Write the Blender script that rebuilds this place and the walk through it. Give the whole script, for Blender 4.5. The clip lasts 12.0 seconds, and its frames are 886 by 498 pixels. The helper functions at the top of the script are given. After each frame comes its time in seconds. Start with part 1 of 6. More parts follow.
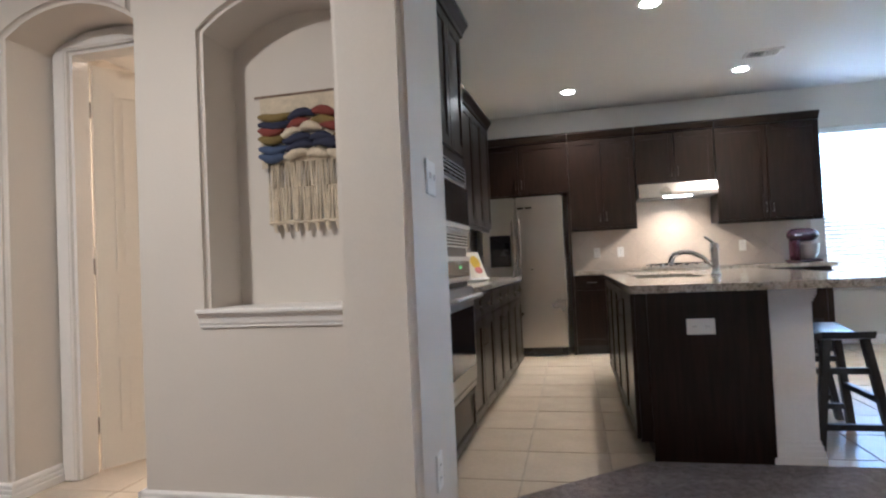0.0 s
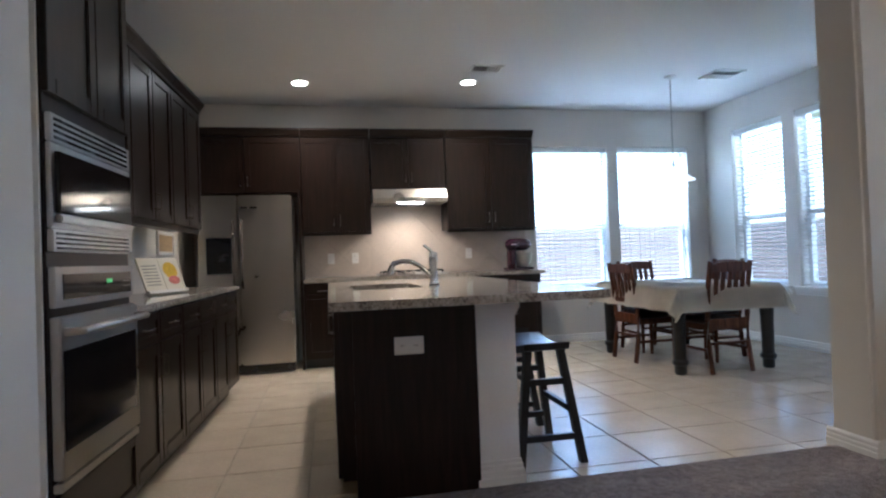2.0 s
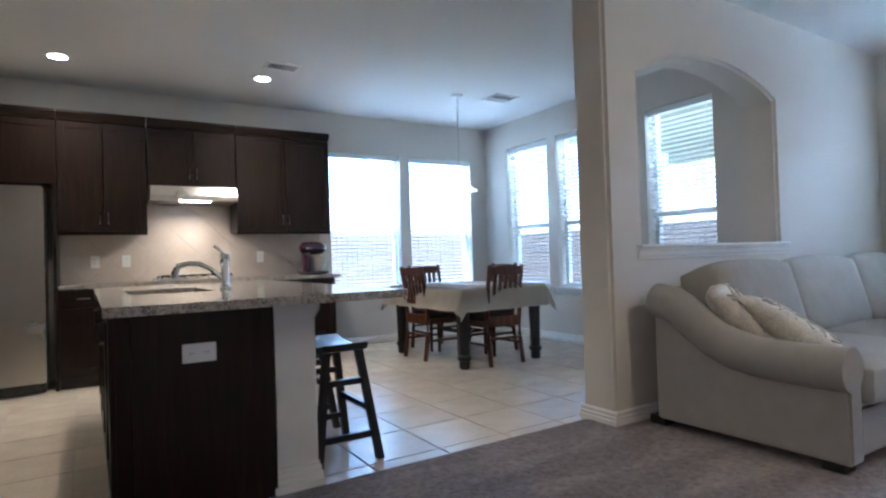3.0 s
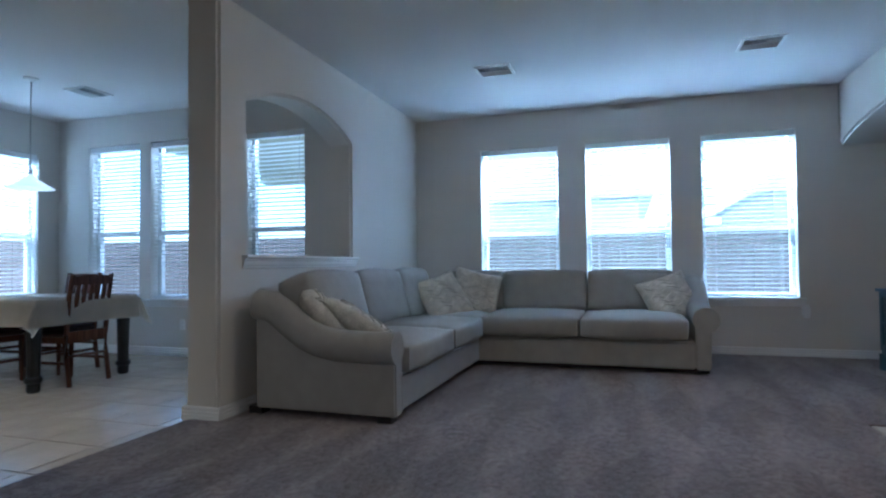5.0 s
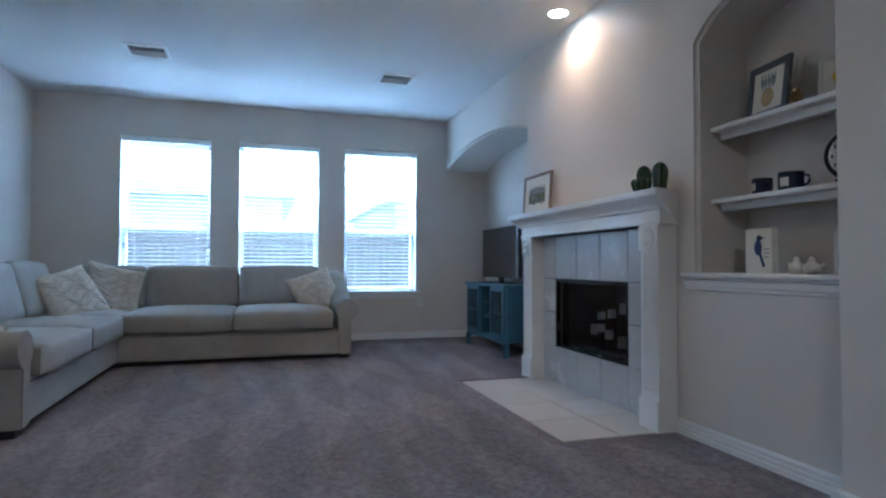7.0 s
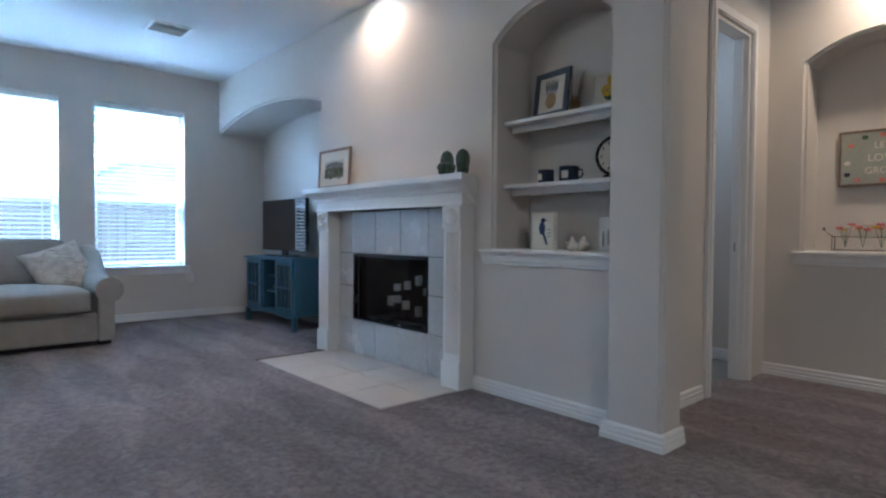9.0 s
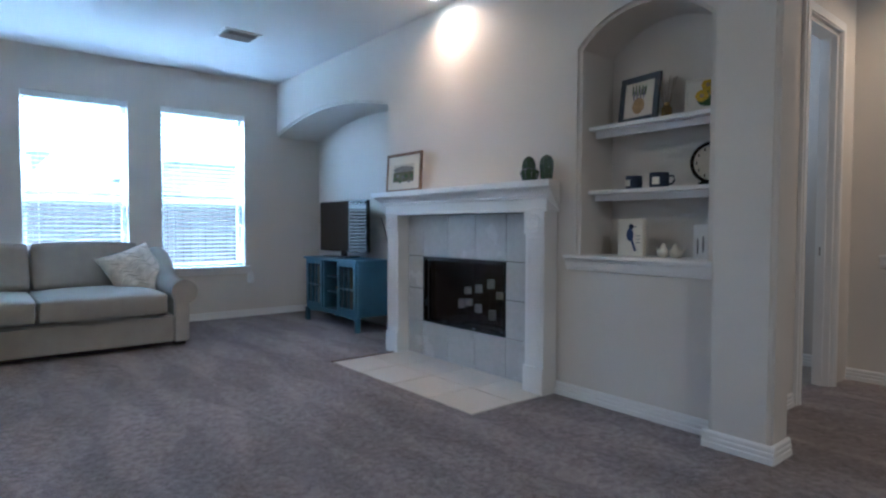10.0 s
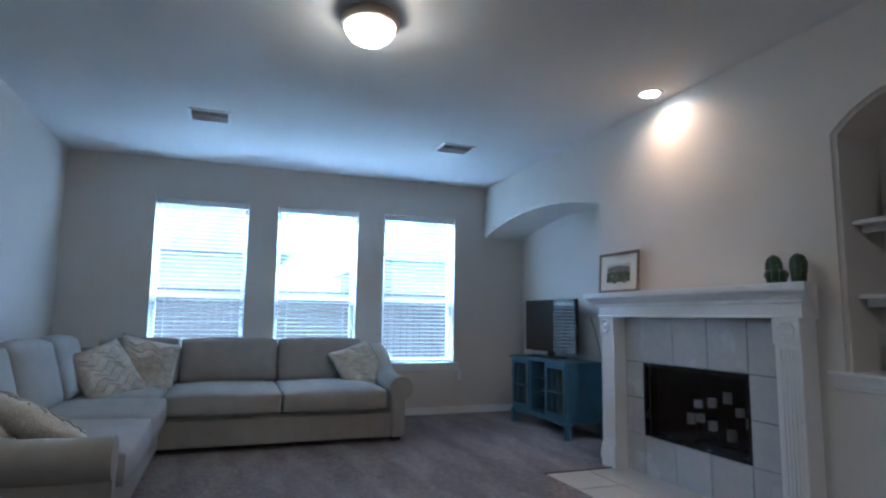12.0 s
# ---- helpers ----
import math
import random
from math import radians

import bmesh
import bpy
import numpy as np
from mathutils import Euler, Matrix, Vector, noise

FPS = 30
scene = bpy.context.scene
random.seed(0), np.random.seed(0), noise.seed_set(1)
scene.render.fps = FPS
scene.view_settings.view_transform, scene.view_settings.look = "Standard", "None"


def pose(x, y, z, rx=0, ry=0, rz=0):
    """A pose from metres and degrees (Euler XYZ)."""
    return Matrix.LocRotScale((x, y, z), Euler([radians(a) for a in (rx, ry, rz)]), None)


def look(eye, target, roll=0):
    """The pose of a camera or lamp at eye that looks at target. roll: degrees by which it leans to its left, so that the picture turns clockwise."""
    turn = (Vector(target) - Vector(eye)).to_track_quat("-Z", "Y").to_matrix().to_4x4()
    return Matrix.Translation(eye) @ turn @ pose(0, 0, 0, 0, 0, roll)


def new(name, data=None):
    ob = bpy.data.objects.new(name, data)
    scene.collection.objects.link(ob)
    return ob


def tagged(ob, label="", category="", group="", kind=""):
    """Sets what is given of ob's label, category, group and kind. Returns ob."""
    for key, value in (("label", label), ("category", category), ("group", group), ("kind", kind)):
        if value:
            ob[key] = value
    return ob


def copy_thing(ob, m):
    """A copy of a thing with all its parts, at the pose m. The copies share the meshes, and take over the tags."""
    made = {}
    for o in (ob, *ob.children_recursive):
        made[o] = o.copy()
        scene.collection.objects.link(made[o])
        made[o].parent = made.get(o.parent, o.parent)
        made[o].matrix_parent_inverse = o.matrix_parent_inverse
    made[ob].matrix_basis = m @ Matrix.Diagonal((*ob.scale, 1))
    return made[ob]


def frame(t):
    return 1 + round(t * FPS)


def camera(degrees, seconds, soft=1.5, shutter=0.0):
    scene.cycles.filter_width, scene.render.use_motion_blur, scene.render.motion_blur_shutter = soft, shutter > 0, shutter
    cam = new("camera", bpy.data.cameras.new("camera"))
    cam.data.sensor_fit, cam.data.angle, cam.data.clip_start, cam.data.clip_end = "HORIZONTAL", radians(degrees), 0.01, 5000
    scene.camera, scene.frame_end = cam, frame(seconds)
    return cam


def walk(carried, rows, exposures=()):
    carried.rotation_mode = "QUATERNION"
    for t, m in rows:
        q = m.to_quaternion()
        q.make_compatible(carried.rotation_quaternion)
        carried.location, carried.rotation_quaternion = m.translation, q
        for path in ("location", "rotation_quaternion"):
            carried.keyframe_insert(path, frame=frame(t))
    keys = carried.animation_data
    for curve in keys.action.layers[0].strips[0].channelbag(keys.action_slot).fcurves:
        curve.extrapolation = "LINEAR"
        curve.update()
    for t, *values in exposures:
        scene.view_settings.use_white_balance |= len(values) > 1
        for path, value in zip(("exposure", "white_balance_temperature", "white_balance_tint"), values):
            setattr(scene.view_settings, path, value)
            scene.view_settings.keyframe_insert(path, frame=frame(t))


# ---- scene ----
cam = camera(75.5, 12.0, soft=2.3)
PATH = [
    (0, (0.05, -0.993, 1.059), (-0.387, 0.958, 1.115), -2.6),
    (0.5, (0.117, -0.916, 1.077), (-0.153, 1.065, 1.126), -2.5),
    (1, (0.186, -0.715, 1.082), (0.029, 1.279, 1.128), -2.5),
    (1.5, (0.252, -0.554, 1.082), (0.276, 1.445, 1.126), -2.4),
    (2, (0.321, -0.48, 1.082), (0.714, 1.48, 1.114), -2.1),
    (2.5, (0.322, -0.433, 1.07), (1.052, 1.428, 1.102), -2.0),
    (3, (0.264, -0.494, 1.062), (1.326, 1.201, 1.09), -1.8),
    (3.2, (0.238, -0.533, 1.057), (1.426, 1.075, 1.081), -2.0),
    (4.8, (-0.111, -0.658, 1.033), (1.75, 0.075, 1.079), -0.6),
    (5, (-0.184, -0.671, 1.022), (1.718, -0.057, 1.075), -0.6),
    (5.5, (-0.295, -0.648, 1.001), (1.679, -0.332, 1.058), -0.2),
    (6, (-0.382, -0.584, 0.963), (1.617, -0.614, 1.027), -0.0),
    (6.5, (-0.44, -0.574, 0.952), (1.533, -0.894, 1.008), 0.1),
    (7, (-0.491, -0.517, 0.964), (1.418, -1.11, 1.019), 0.2),
    (7.5, (-0.57, -0.512, 0.986), (1.268, -1.299, 1.035), 0.2),
    (7.7, (-0.615, -0.517, 0.961), (1.175, -1.408, 1.01), 0.5),
    (9.5, (-0.242, 0.023, 1.054), (1.214, -1.346, 0.983), 0.3),
    (10, (-0.142, 0.147, 1.091), (1.404, -1.12, 1.018), 0.2),
    (10.5, (-0.084, 0.236, 1.109), (1.599, -0.842, 1.036), 0.2),
    (11, (-0.055, 0.258, 1.106), (1.736, -0.632, 1.046), 0.4),
    (11.5, (-0.02, 0.229, 1.158), (1.831, -0.527, 1.174), 0.6),
    (12, (-0.004, 0.253, 1.178), (1.859, -0.434, 1.416), 0.8),
]

# ---------------------------------------------------------------- light
EXPOSURES = [(0.0, 5.2, 4800, 9), (0.5, 5.05, 4780, 9), (1.0, 4.85, 4800, 9), (1.5, 4.82, 4820, 9), (2.0, 4.62, 4780, 9), (2.5, 4.8, 4800, 8), (3.2, 4.68, 4600, 7), (4.8, 4.04, 4330, 4), (5.5, 4.02, 4230, 4), (6.5, 4.28, 4250, 4),
             (7.5, 4.28, 4220, 4), (9.5, 4.6, 4270, 4), (11.0, 4.18, 4260, 4), (12.0, 4.06, 4250, 4)]
walk(cam, [(t, look(eye, target, roll)) for t, eye, target, roll in PATH], EXPOSURES)

world = bpy.data.worlds.new("sky")
scene.world = world
world.use_nodes = True
wn = world.node_tree
sky = wn.nodes.new("ShaderNodeTexSky")
sky.sky_type, sky.sun_disc = "NISHITA", False
sky.sun_elevation, sky.sun_rotation = radians(50), radians(200)
sky.air_density, sky.dust_density = 1.0, 3.0
wn.links.new(sky.outputs[0], wn.nodes["Background"].inputs[0])
wn.nodes["Background"].inputs[1].default_value = 0.05

sun = new("sun", bpy.data.lights.new("sun", "SUN"))
sun.data.energy, sun.data.angle, sun.data.color = 0.5, radians(12), (1, 0.96, 0.9)
sun.matrix_world = look((0, 0, 0), (-math.sin(radians(200)) * 0.64, -math.cos(radians(200)) * 0.64, -0.77))


def lamp(x, y, z, watts, colour, size, spread=180):
    d = bpy.data.lights.new("lamp", "AREA")
    d.shape, d.size, d.energy, d.color, d.spread = "DISK", size, watts, colour, radians(spread)
    ob = new("lamp", d)
    ob.location = (x, y, z)
    return ob


def window_light(eye, target, w, h, watts):
    """The sky's light in a window's opening: a soft lamp outside, above the head, that shines in and down."""
    d = bpy.data.lights.new("window_light", "AREA")
    d.shape, d.size, d.size_y, d.energy, d.color = "RECTANGLE", w, h, watts, (0.82, 0.92, 1.0)
    ob = new("window_light", d)
    ob.matrix_world = look(eye, target)


for y0, y1 in ((0.104, 1.055), (-1.142, -0.214), (-2.393, -1.464)):
    c = (y0 + y1) / 2
    window_light((7.45, c, 2.95), (6.4, c, 1.5), 0.95, 0.8, 24)
for x0, x1 in ((2.805, 3.777), (3.92, 4.9)):
    c = (x0 + x1) / 2
    window_light((c, 6.84, 2.95), (c, 5.8, 1.5), 0.95, 0.8, 15)
for y0, y1 in ((4.83, 5.62), (3.9, 4.67), (2.6, 3.35)):
    c = (y0 + y1) / 2
    window_light((5.72, c, 2.66), (4.9, c, 1.5), 0.75, 0.3, 1.6)

WARM = (1.0, 0.72, 0.43)
CEIL = 2.86
CANS = [(0.1, 5.28), (1.77, 5.13), (0.684, 3.28)]
for x, y in CANS:
    lamp(x, y, CEIL - 0.012, 0.68, WARM, 0.1, 130)
lamp(3.315, -2.6, CEIL - 0.012, 0.36, (1.0, 0.52, 0.22), 0.1, 150)
lamp(0.42, -4.5, CEIL - 0.012, 0.5, (1.0, 0.56, 0.25), 0.1, 150)
# added lamp without a fixture, brightens the closet room behind the opening
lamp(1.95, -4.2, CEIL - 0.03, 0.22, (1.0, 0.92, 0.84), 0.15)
lamp(1.2, 5.74, 1.68, 0.34, (1.0, 0.72, 0.45), 0.1, 150)
lamp(-2.2, 3.0, CEIL - 0.05, 1.9, (1.0, 0.66, 0.38), 0.2)
# unseen fill lamp on the entry side, no fixture; warms niche wall and carpet
lamp(-2.0, -0.6, CEIL - 0.05, 2.05, (1.0, 0.76, 0.52), 0.2)

# ---------------------------------------------------------------- materials
MATS = {}


def mat(name, colour, rough=0.6, metal=0.0, vary=0.12, scale=6.0, fine=80.0, bump=0.1, per_object=0.0, coat=0.0, emit=0.0, distance=0.002):
    if name in MATS:
        return MATS[name]
    m = bpy.data.materials.new(name)
    m.use_nodes = True
    nt = m.node_tree
    n, l = nt.nodes, nt.links
    b = n["Principled BSDF"]
    tc = n.new("ShaderNodeTexCoord")
    n1, n2 = n.new("ShaderNodeTexNoise"), n.new("ShaderNodeTexNoise")
    n1.inputs["Scale"].default_value, n2.inputs["Scale"].default_value = scale, fine
    n1.inputs["Detail"].default_value = 5
    for k in (n1, n2):
        l.new(tc.outputs["Object"], k.inputs["Vector"])
    add = n.new("ShaderNodeMath")
    add.operation = "ADD"
    l.new(n1.outputs["Fac"], add.inputs[0]), l.new(n2.outputs["Fac"], add.inputs[1])
    last = add
    if per_object:
        oi = n.new("ShaderNodeObjectInfo")
        mu = n.new("ShaderNodeMath")
        mu.operation, mu.inputs[1].default_value = "MULTIPLY_ADD", per_object
        l.new(oi.outputs["Random"], mu.inputs[0]), l.new(add.outputs[0], mu.inputs[2])
        last = mu
    ramp = n.new("ShaderNodeMapRange")
    ramp.inputs["From Min"].default_value, ramp.inputs["From Max"].default_value = 0.6, 1.4 + per_object
    ramp.inputs["To Min"].default_value, ramp.inputs["To Max"].default_value = 1 - vary, 1 + vary
    l.new(last.outputs[0], ramp.inputs["Value"])
    mix = n.new("ShaderNodeVectorMath")
    mix.operation = "SCALE"
    mix.inputs[0].default_value = colour
    l.new(ramp.outputs[0], mix.inputs["Scale"])
    l.new(mix.outputs[0], b.inputs["Base Color"])
    rr = n.new("ShaderNodeMapRange")
    rr.inputs["From Min"].default_value, rr.inputs["From Max"].default_value = 0.3, 0.7
    rr.inputs["To Min"].default_value, rr.inputs["To Max"].default_value = max(rough - 0.06, 0.02), min(rough + 0.06, 1)
    l.new(n1.outputs["Fac"], rr.inputs["Value"]), l.new(rr.outputs[0], b.inputs["Roughness"])
    b.inputs["Metallic"].default_value = metal
    b.inputs["Coat Weight"].default_value = coat
    if bump:
        bp = n.new("ShaderNodeBump")
        bp.inputs["Strength"].default_value, bp.inputs["Distance"].default_value = bump, distance
        l.new(n2.outputs["Fac"], bp.inputs["Height"]), l.new(bp.outputs[0], b.inputs["Normal"])
    if emit:
        b.inputs["Emission Color"].default_value = (*colour, 1)
        b.inputs["Emission Strength"].default_value = emit
    MATS[name] = m
    return m


def wood_mat(name, dark, light, rough=0.35, axis=2, coat=0.2):
    m = bpy.data.materials.new(name)
    m.use_nodes = True
    n, l = m.node_tree.nodes, m.node_tree.links
    b = n["Principled BSDF"]
    tc, mp, no, ra = n.new("ShaderNodeTexCoord"), n.new("ShaderNodeMapping"), n.new("ShaderNodeTexNoise"), n.new("ShaderNodeValToRGB")
    sc = [22.0, 22.0, 22.0]
    sc[axis] = 1.6
    mp.inputs["Scale"].default_value = sc
    no.inputs["Scale"].default_value, no.inputs["Detail"].default_value, no.inputs["Distortion"].default_value = 2.0, 6, 0.6
    ra.color_ramp.elements[0].position, ra.color_ramp.elements[1].position = 0.35, 0.68
    ra.color_ramp.elements[0].color, ra.color_ramp.elements[1].color = (*dark, 1), (*light, 1)
    bp = n.new("ShaderNodeBump")
    bp.inputs["Strength"].default_value, bp.inputs["Distance"].default_value = 0.12, 0.001
    l.new(tc.outputs["Object"], mp.inputs[0]), l.new(mp.outputs[0], no.inputs["Vector"]), l.new(no.outputs["Fac"], ra.inputs[0])
    l.new(ra.outputs[0], b.inputs["Base Color"]), l.new(no.outputs["Fac"], bp.inputs["Height"]), l.new(bp.outputs[0], b.inputs["Normal"])
    b.inputs["Roughness"].default_value, b.inputs["Coat Weight"].default_value, b.inputs["Coat Roughness"].default_value = rough, coat, 0.25
    b.inputs["Specular IOR Level"].default_value = 0.28
    return m


def granite_mat():
    m = bpy.data.materials.new("granite")
    m.use_nodes = True
    n, l = m.node_tree.nodes, m.node_tree.links
    b = n["Principled BSDF"]
    tc, vo, no, ra, mx, r2 = (n.new("ShaderNodeTexCoord"), n.new("ShaderNodeTexVoronoi"), n.new("ShaderNodeTexNoise"), n.new("ShaderNodeValToRGB"), n.new("ShaderNodeMix"), n.new("ShaderNodeValToRGB"))
    vo.inputs["Scale"].default_value, no.inputs["Scale"].default_value, no.inputs["Detail"].default_value = 120, 18, 8
    l.new(tc.outputs["Object"], vo.inputs["Vector"]), l.new(tc.outputs["Object"], no.inputs["Vector"])
    e = ra.color_ramp.elements
    e[0].position, e[0].color, e[1].position, e[1].color = 0.1, (0.035, 0.03, 0.027, 1), 0.45, (0.36, 0.325, 0.285, 1)
    k = ra.color_ramp.elements.new(0.8)
    k.color = (0.52, 0.49, 0.44, 1)
    l.new(vo.outputs["Color"], ra.inputs[0])
    r2.color_ramp.elements[0].position, r2.color_ramp.elements[1].position = 0.4, 0.62
    r2.color_ramp.elements[0].color, r2.color_ramp.elements[1].color = (0.19, 0.165, 0.14, 1), (0.47, 0.43, 0.385, 1)
    l.new(no.outputs["Fac"], r2.inputs[0])
    mx.data_type, mx.blend_type = "RGBA", "MIX"
    mx.inputs["Factor"].default_value = 0.5
    l.new(ra.outputs[0], mx.inputs[6]), l.new(r2.outputs[0], mx.inputs[7]), l.new(mx.outputs[2], b.inputs["Base Color"])
    b.inputs["Roughness"].default_value = 0.1
    return m


def glass_mat(name="window_glass", tint=(1, 1, 1)):
    m = bpy.data.materials.new(name)
    m.use_nodes = True
    n, l = m.node_tree.nodes, m.node_tree.links
    n.remove(n["Principled BSDF"])
    tr, gl, mx, fr = n.new("ShaderNodeBsdfTransparent"), n.new("ShaderNodeBsdfGlossy"), n.new("ShaderNodeMixShader"), n.new("ShaderNodeLayerWeight")
    tr.inputs[0].default_value = (*tint, 1)
    gl.inputs["Roughness"].default_value = 0.02
    fr.inputs["Blend"].default_value = 0.5
    steep, gloss = n.new("ShaderNodeMath"), n.new("ShaderNodeMath")
    steep.operation, steep.inputs[1].default_value = "POWER", 5.0
    gloss.operation, gloss.inputs[1].default_value, gloss.inputs[2].default_value = "MULTIPLY_ADD", 0.8, 0.035
    l.new(fr.outputs["Facing"], steep.inputs[0]), l.new(steep.outputs[0], gloss.inputs[0]), l.new(gloss.outputs[0], mx.inputs[0])
    l.new(tr.outputs[0], mx.inputs[1]), l.new(gl.outputs[0], mx.inputs[2])
    l.new(mx.outputs[0], n["Material Output"].inputs[0])
    return m


def carpet_mat():
    m = bpy.data.materials.new("carpet")
    m.use_nodes = True
    n, l = m.node_tree.nodes, m.node_tree.links
    b = n["Principled BSDF"]
    tc, n1, n2, n3 = n.new("ShaderNodeTexCoord"), n.new("ShaderNodeTexNoise"), n.new("ShaderNodeTexNoise"), n.new("ShaderNodeTexNoise")
    mp = n.new("ShaderNodeMapping")
    mp.inputs["Scale"].default_value = (0.5, 2.2, 1)
    mp.inputs["Rotation"].default_value = (0, 0, 0.12)
    l.new(tc.outputs["Object"], mp.inputs[0])
    n1.inputs["Scale"].default_value, n1.inputs["Detail"].default_value = 1.3, 2
    # wedge-shaped vacuum strokes: one triangle wave across, one along, compared
    sep, wob, warp = n.new("ShaderNodeSeparateXYZ"), n.new("ShaderNodeTexNoise"), n.new("ShaderNodeMath")
    wob.inputs["Scale"].default_value = 0.9
    warp.operation, warp.inputs[1].default_value = "MULTIPLY_ADD", 0.5
    l.new(tc.outputs["Object"], sep.inputs[0]), l.new(tc.outputs["Object"], wob.inputs["Vector"])
    waves = []
    for axis, step in (("Y", 0.19), ("X", 0.8)):
        w = n.new("ShaderNodeMath")
        w.operation, w.inputs[1].default_value = "PINGPONG", step
        if axis == "Y":
            l.new(wob.outputs["Fac"], warp.inputs[0]), l.new(sep.outputs[axis], warp.inputs[2]), l.new(warp.outputs[0], w.inputs[0])
        else:
            l.new(sep.outputs[axis], w.inputs[0])
        unit = n.new("ShaderNodeMath")
        unit.operation, unit.inputs[1].default_value = "DIVIDE", step
        l.new(w.outputs[0], unit.inputs[0])
        waves.append(unit)
    cut, stroke = n.new("ShaderNodeMath"), n.new("ShaderNodeMapRange")
    cut.operation = "SUBTRACT"
    l.new(waves[0].outputs[0], cut.inputs[0]), l.new(waves[1].outputs[0], cut.inputs[1])
    stroke.interpolation_type = "SMOOTHSTEP"
    stroke.inputs["From Min"].default_value, stroke.inputs["From Max"].default_value = -0.22, 0.22
    stroke.inputs["To Min"].default_value, stroke.inputs["To Max"].default_value = 0.86, 1.14
    l.new(cut.outputs[0], stroke.inputs["Value"])
    n2.inputs["Scale"].default_value, n2.inputs["Detail"].default_value = 34, 4
    n3.inputs["Scale"].default_value = 160
    l.new(mp.outputs[0], n1.inputs["Vector"])
    for k in (n2, n3):
        l.new(tc.outputs["Object"], k.inputs["Vector"])
    add, a2 = n.new("ShaderNodeMath"), n.new("ShaderNodeMath")
    add.operation, a2.operation = "ADD", "MULTIPLY_ADD"
    a2.inputs[1].default_value = 0.6
    l.new(n1.outputs["Fac"], a2.inputs[0]), l.new(n2.outputs["Fac"], a2.inputs[2])
    l.new(a2.outputs[0], add.inputs[0]), l.new(n3.outputs["Fac"], add.inputs[1])
    ra = n.new("ShaderNodeValToRGB")
    ra.color_ramp.elements[0].position, ra.color_ramp.elements[1].position = 0.4, 0.6
    ra.color_ramp.elements[0].color, ra.color_ramp.elements[1].color = (0.132, 0.106, 0.105, 1), (0.392, 0.328, 0.32, 1)
    dv = n.new("ShaderNodeMath")
    dv.operation, dv.inputs[1].default_value = "DIVIDE", 2.6
    l.new(add.outputs[0], dv.inputs[0]), l.new(dv.outputs[0], ra.inputs[0])
    tint = n.new("ShaderNodeVectorMath")
    tint.operation = "SCALE"
    l.new(ra.outputs[0], tint.inputs[0]), l.new(stroke.outputs[0], tint.inputs["Scale"]), l.new(tint.outputs[0], b.inputs["Base Color"])
    bp = n.new("ShaderNodeBump")
    bp.inputs["Strength"].default_value, bp.inputs["Distance"].default_value = 1.0, 0.02
    ad3 = n.new("ShaderNodeMath")
    ad3.operation = "ADD"
    l.new(n2.outputs["Fac"], ad3.inputs[0]), l.new(n3.outputs["Fac"], ad3.inputs[1])
    l.new(ad3.outputs[0], bp.inputs["Height"]), l.new(bp.outputs[0], b.inputs["Normal"])
    b.inputs["Roughness"].default_value = 1.0
    b.inputs["Sheen Weight"].default_value = 0.25
    return m


def fabric_mat(name, colour, weave=350.0, vary=0.12, bump=0.35):
    return mat(name, colour, 0.92, 0, vary, 9.0, weave, bump, distance=0.0015)


WALL = mat("wall_paint", (0.66, 0.625, 0.57), 0.62, 0, 0.03, 1.5, 140, 0.12)
CEILM = mat("ceiling_paint", (0.72, 0.71, 0.69), 0.8, 0, 0.03, 1.2, 90, 0.25, distance=0.004)
TRIM = mat("white_trim_paint", (0.8, 0.79, 0.77), 0.38, 0, 0.03, 3, 60, 0.03)
VINYL = mat("white_vinyl", (0.8, 0.8, 0.8), 0.35, 0, 0.02, 3, 50, 0.02)
BLIND = mat("blind_slat", (0.8, 0.8, 0.79), 0.45, 0, 0.03, 3, 60, 0.02, per_object=0.3)
bn = BLIND.node_tree
thin, both = bn.nodes.new("ShaderNodeBsdfTranslucent"), bn.nodes.new("ShaderNodeMixShader")
thin.inputs[0].default_value, both.inputs[0].default_value = (0.8, 0.82, 0.82, 1), 0.16
bn.links.new(bn.nodes["Principled BSDF"].outputs[0], both.inputs[1])
bn.links.new(thin.outputs[0], both.inputs[2])
bn.links.new(both.outputs[0], bn.nodes["Material Output"].inputs[0])
TILE = mat("floor_tile", (0.6, 0.525, 0.425), 0.22, 0, 0.12, 5, 45, 0.05, per_object=0.5)
JOINT = mat("dark_surround_grout", (0.16, 0.15, 0.14), 0.9, 0, 0.15, 8, 150, 0.2)
GROUT = mat("grout", (0.38, 0.34, 0.285), 0.9, 0, 0.15, 8, 150, 0.3)
CARPET = carpet_mat()
CAB = wood_mat("espresso_wood", (0.0075, 0.0042, 0.0032), (0.019, 0.01, 0.0072), 0.3, 2, 0.1)
CABH = wood_mat("espresso_wood_across", (0.0075, 0.0042, 0.0032), (0.0175, 0.0095, 0.007), 0.3, 0, 0.1)
CHERRY = wood_mat("brown_chair_wood", (0.05, 0.018, 0.009), (0.14, 0.055, 0.028), 0.35, 2, 0.2)
OAK = wood_mat("picture_oak", (0.15, 0.105, 0.075), (0.29, 0.21, 0.145), 0.5, 2, 0.0)
BLACKW = mat("black_painted_wood", (0.012, 0.012, 0.013), 0.35, 0, 0.3, 8, 70, 0.06, coat=0.2)
GRANITE = granite_mat()
GLASS = glass_mat()
DIMMER = glass_mat("dimmer_glass", (0.74, 0.73, 0.74))
STEEL = mat("brushed_steel", (0.5, 0.48, 0.45), 0.31, 1.0, 0.1, 2.5, 200, 0.03)
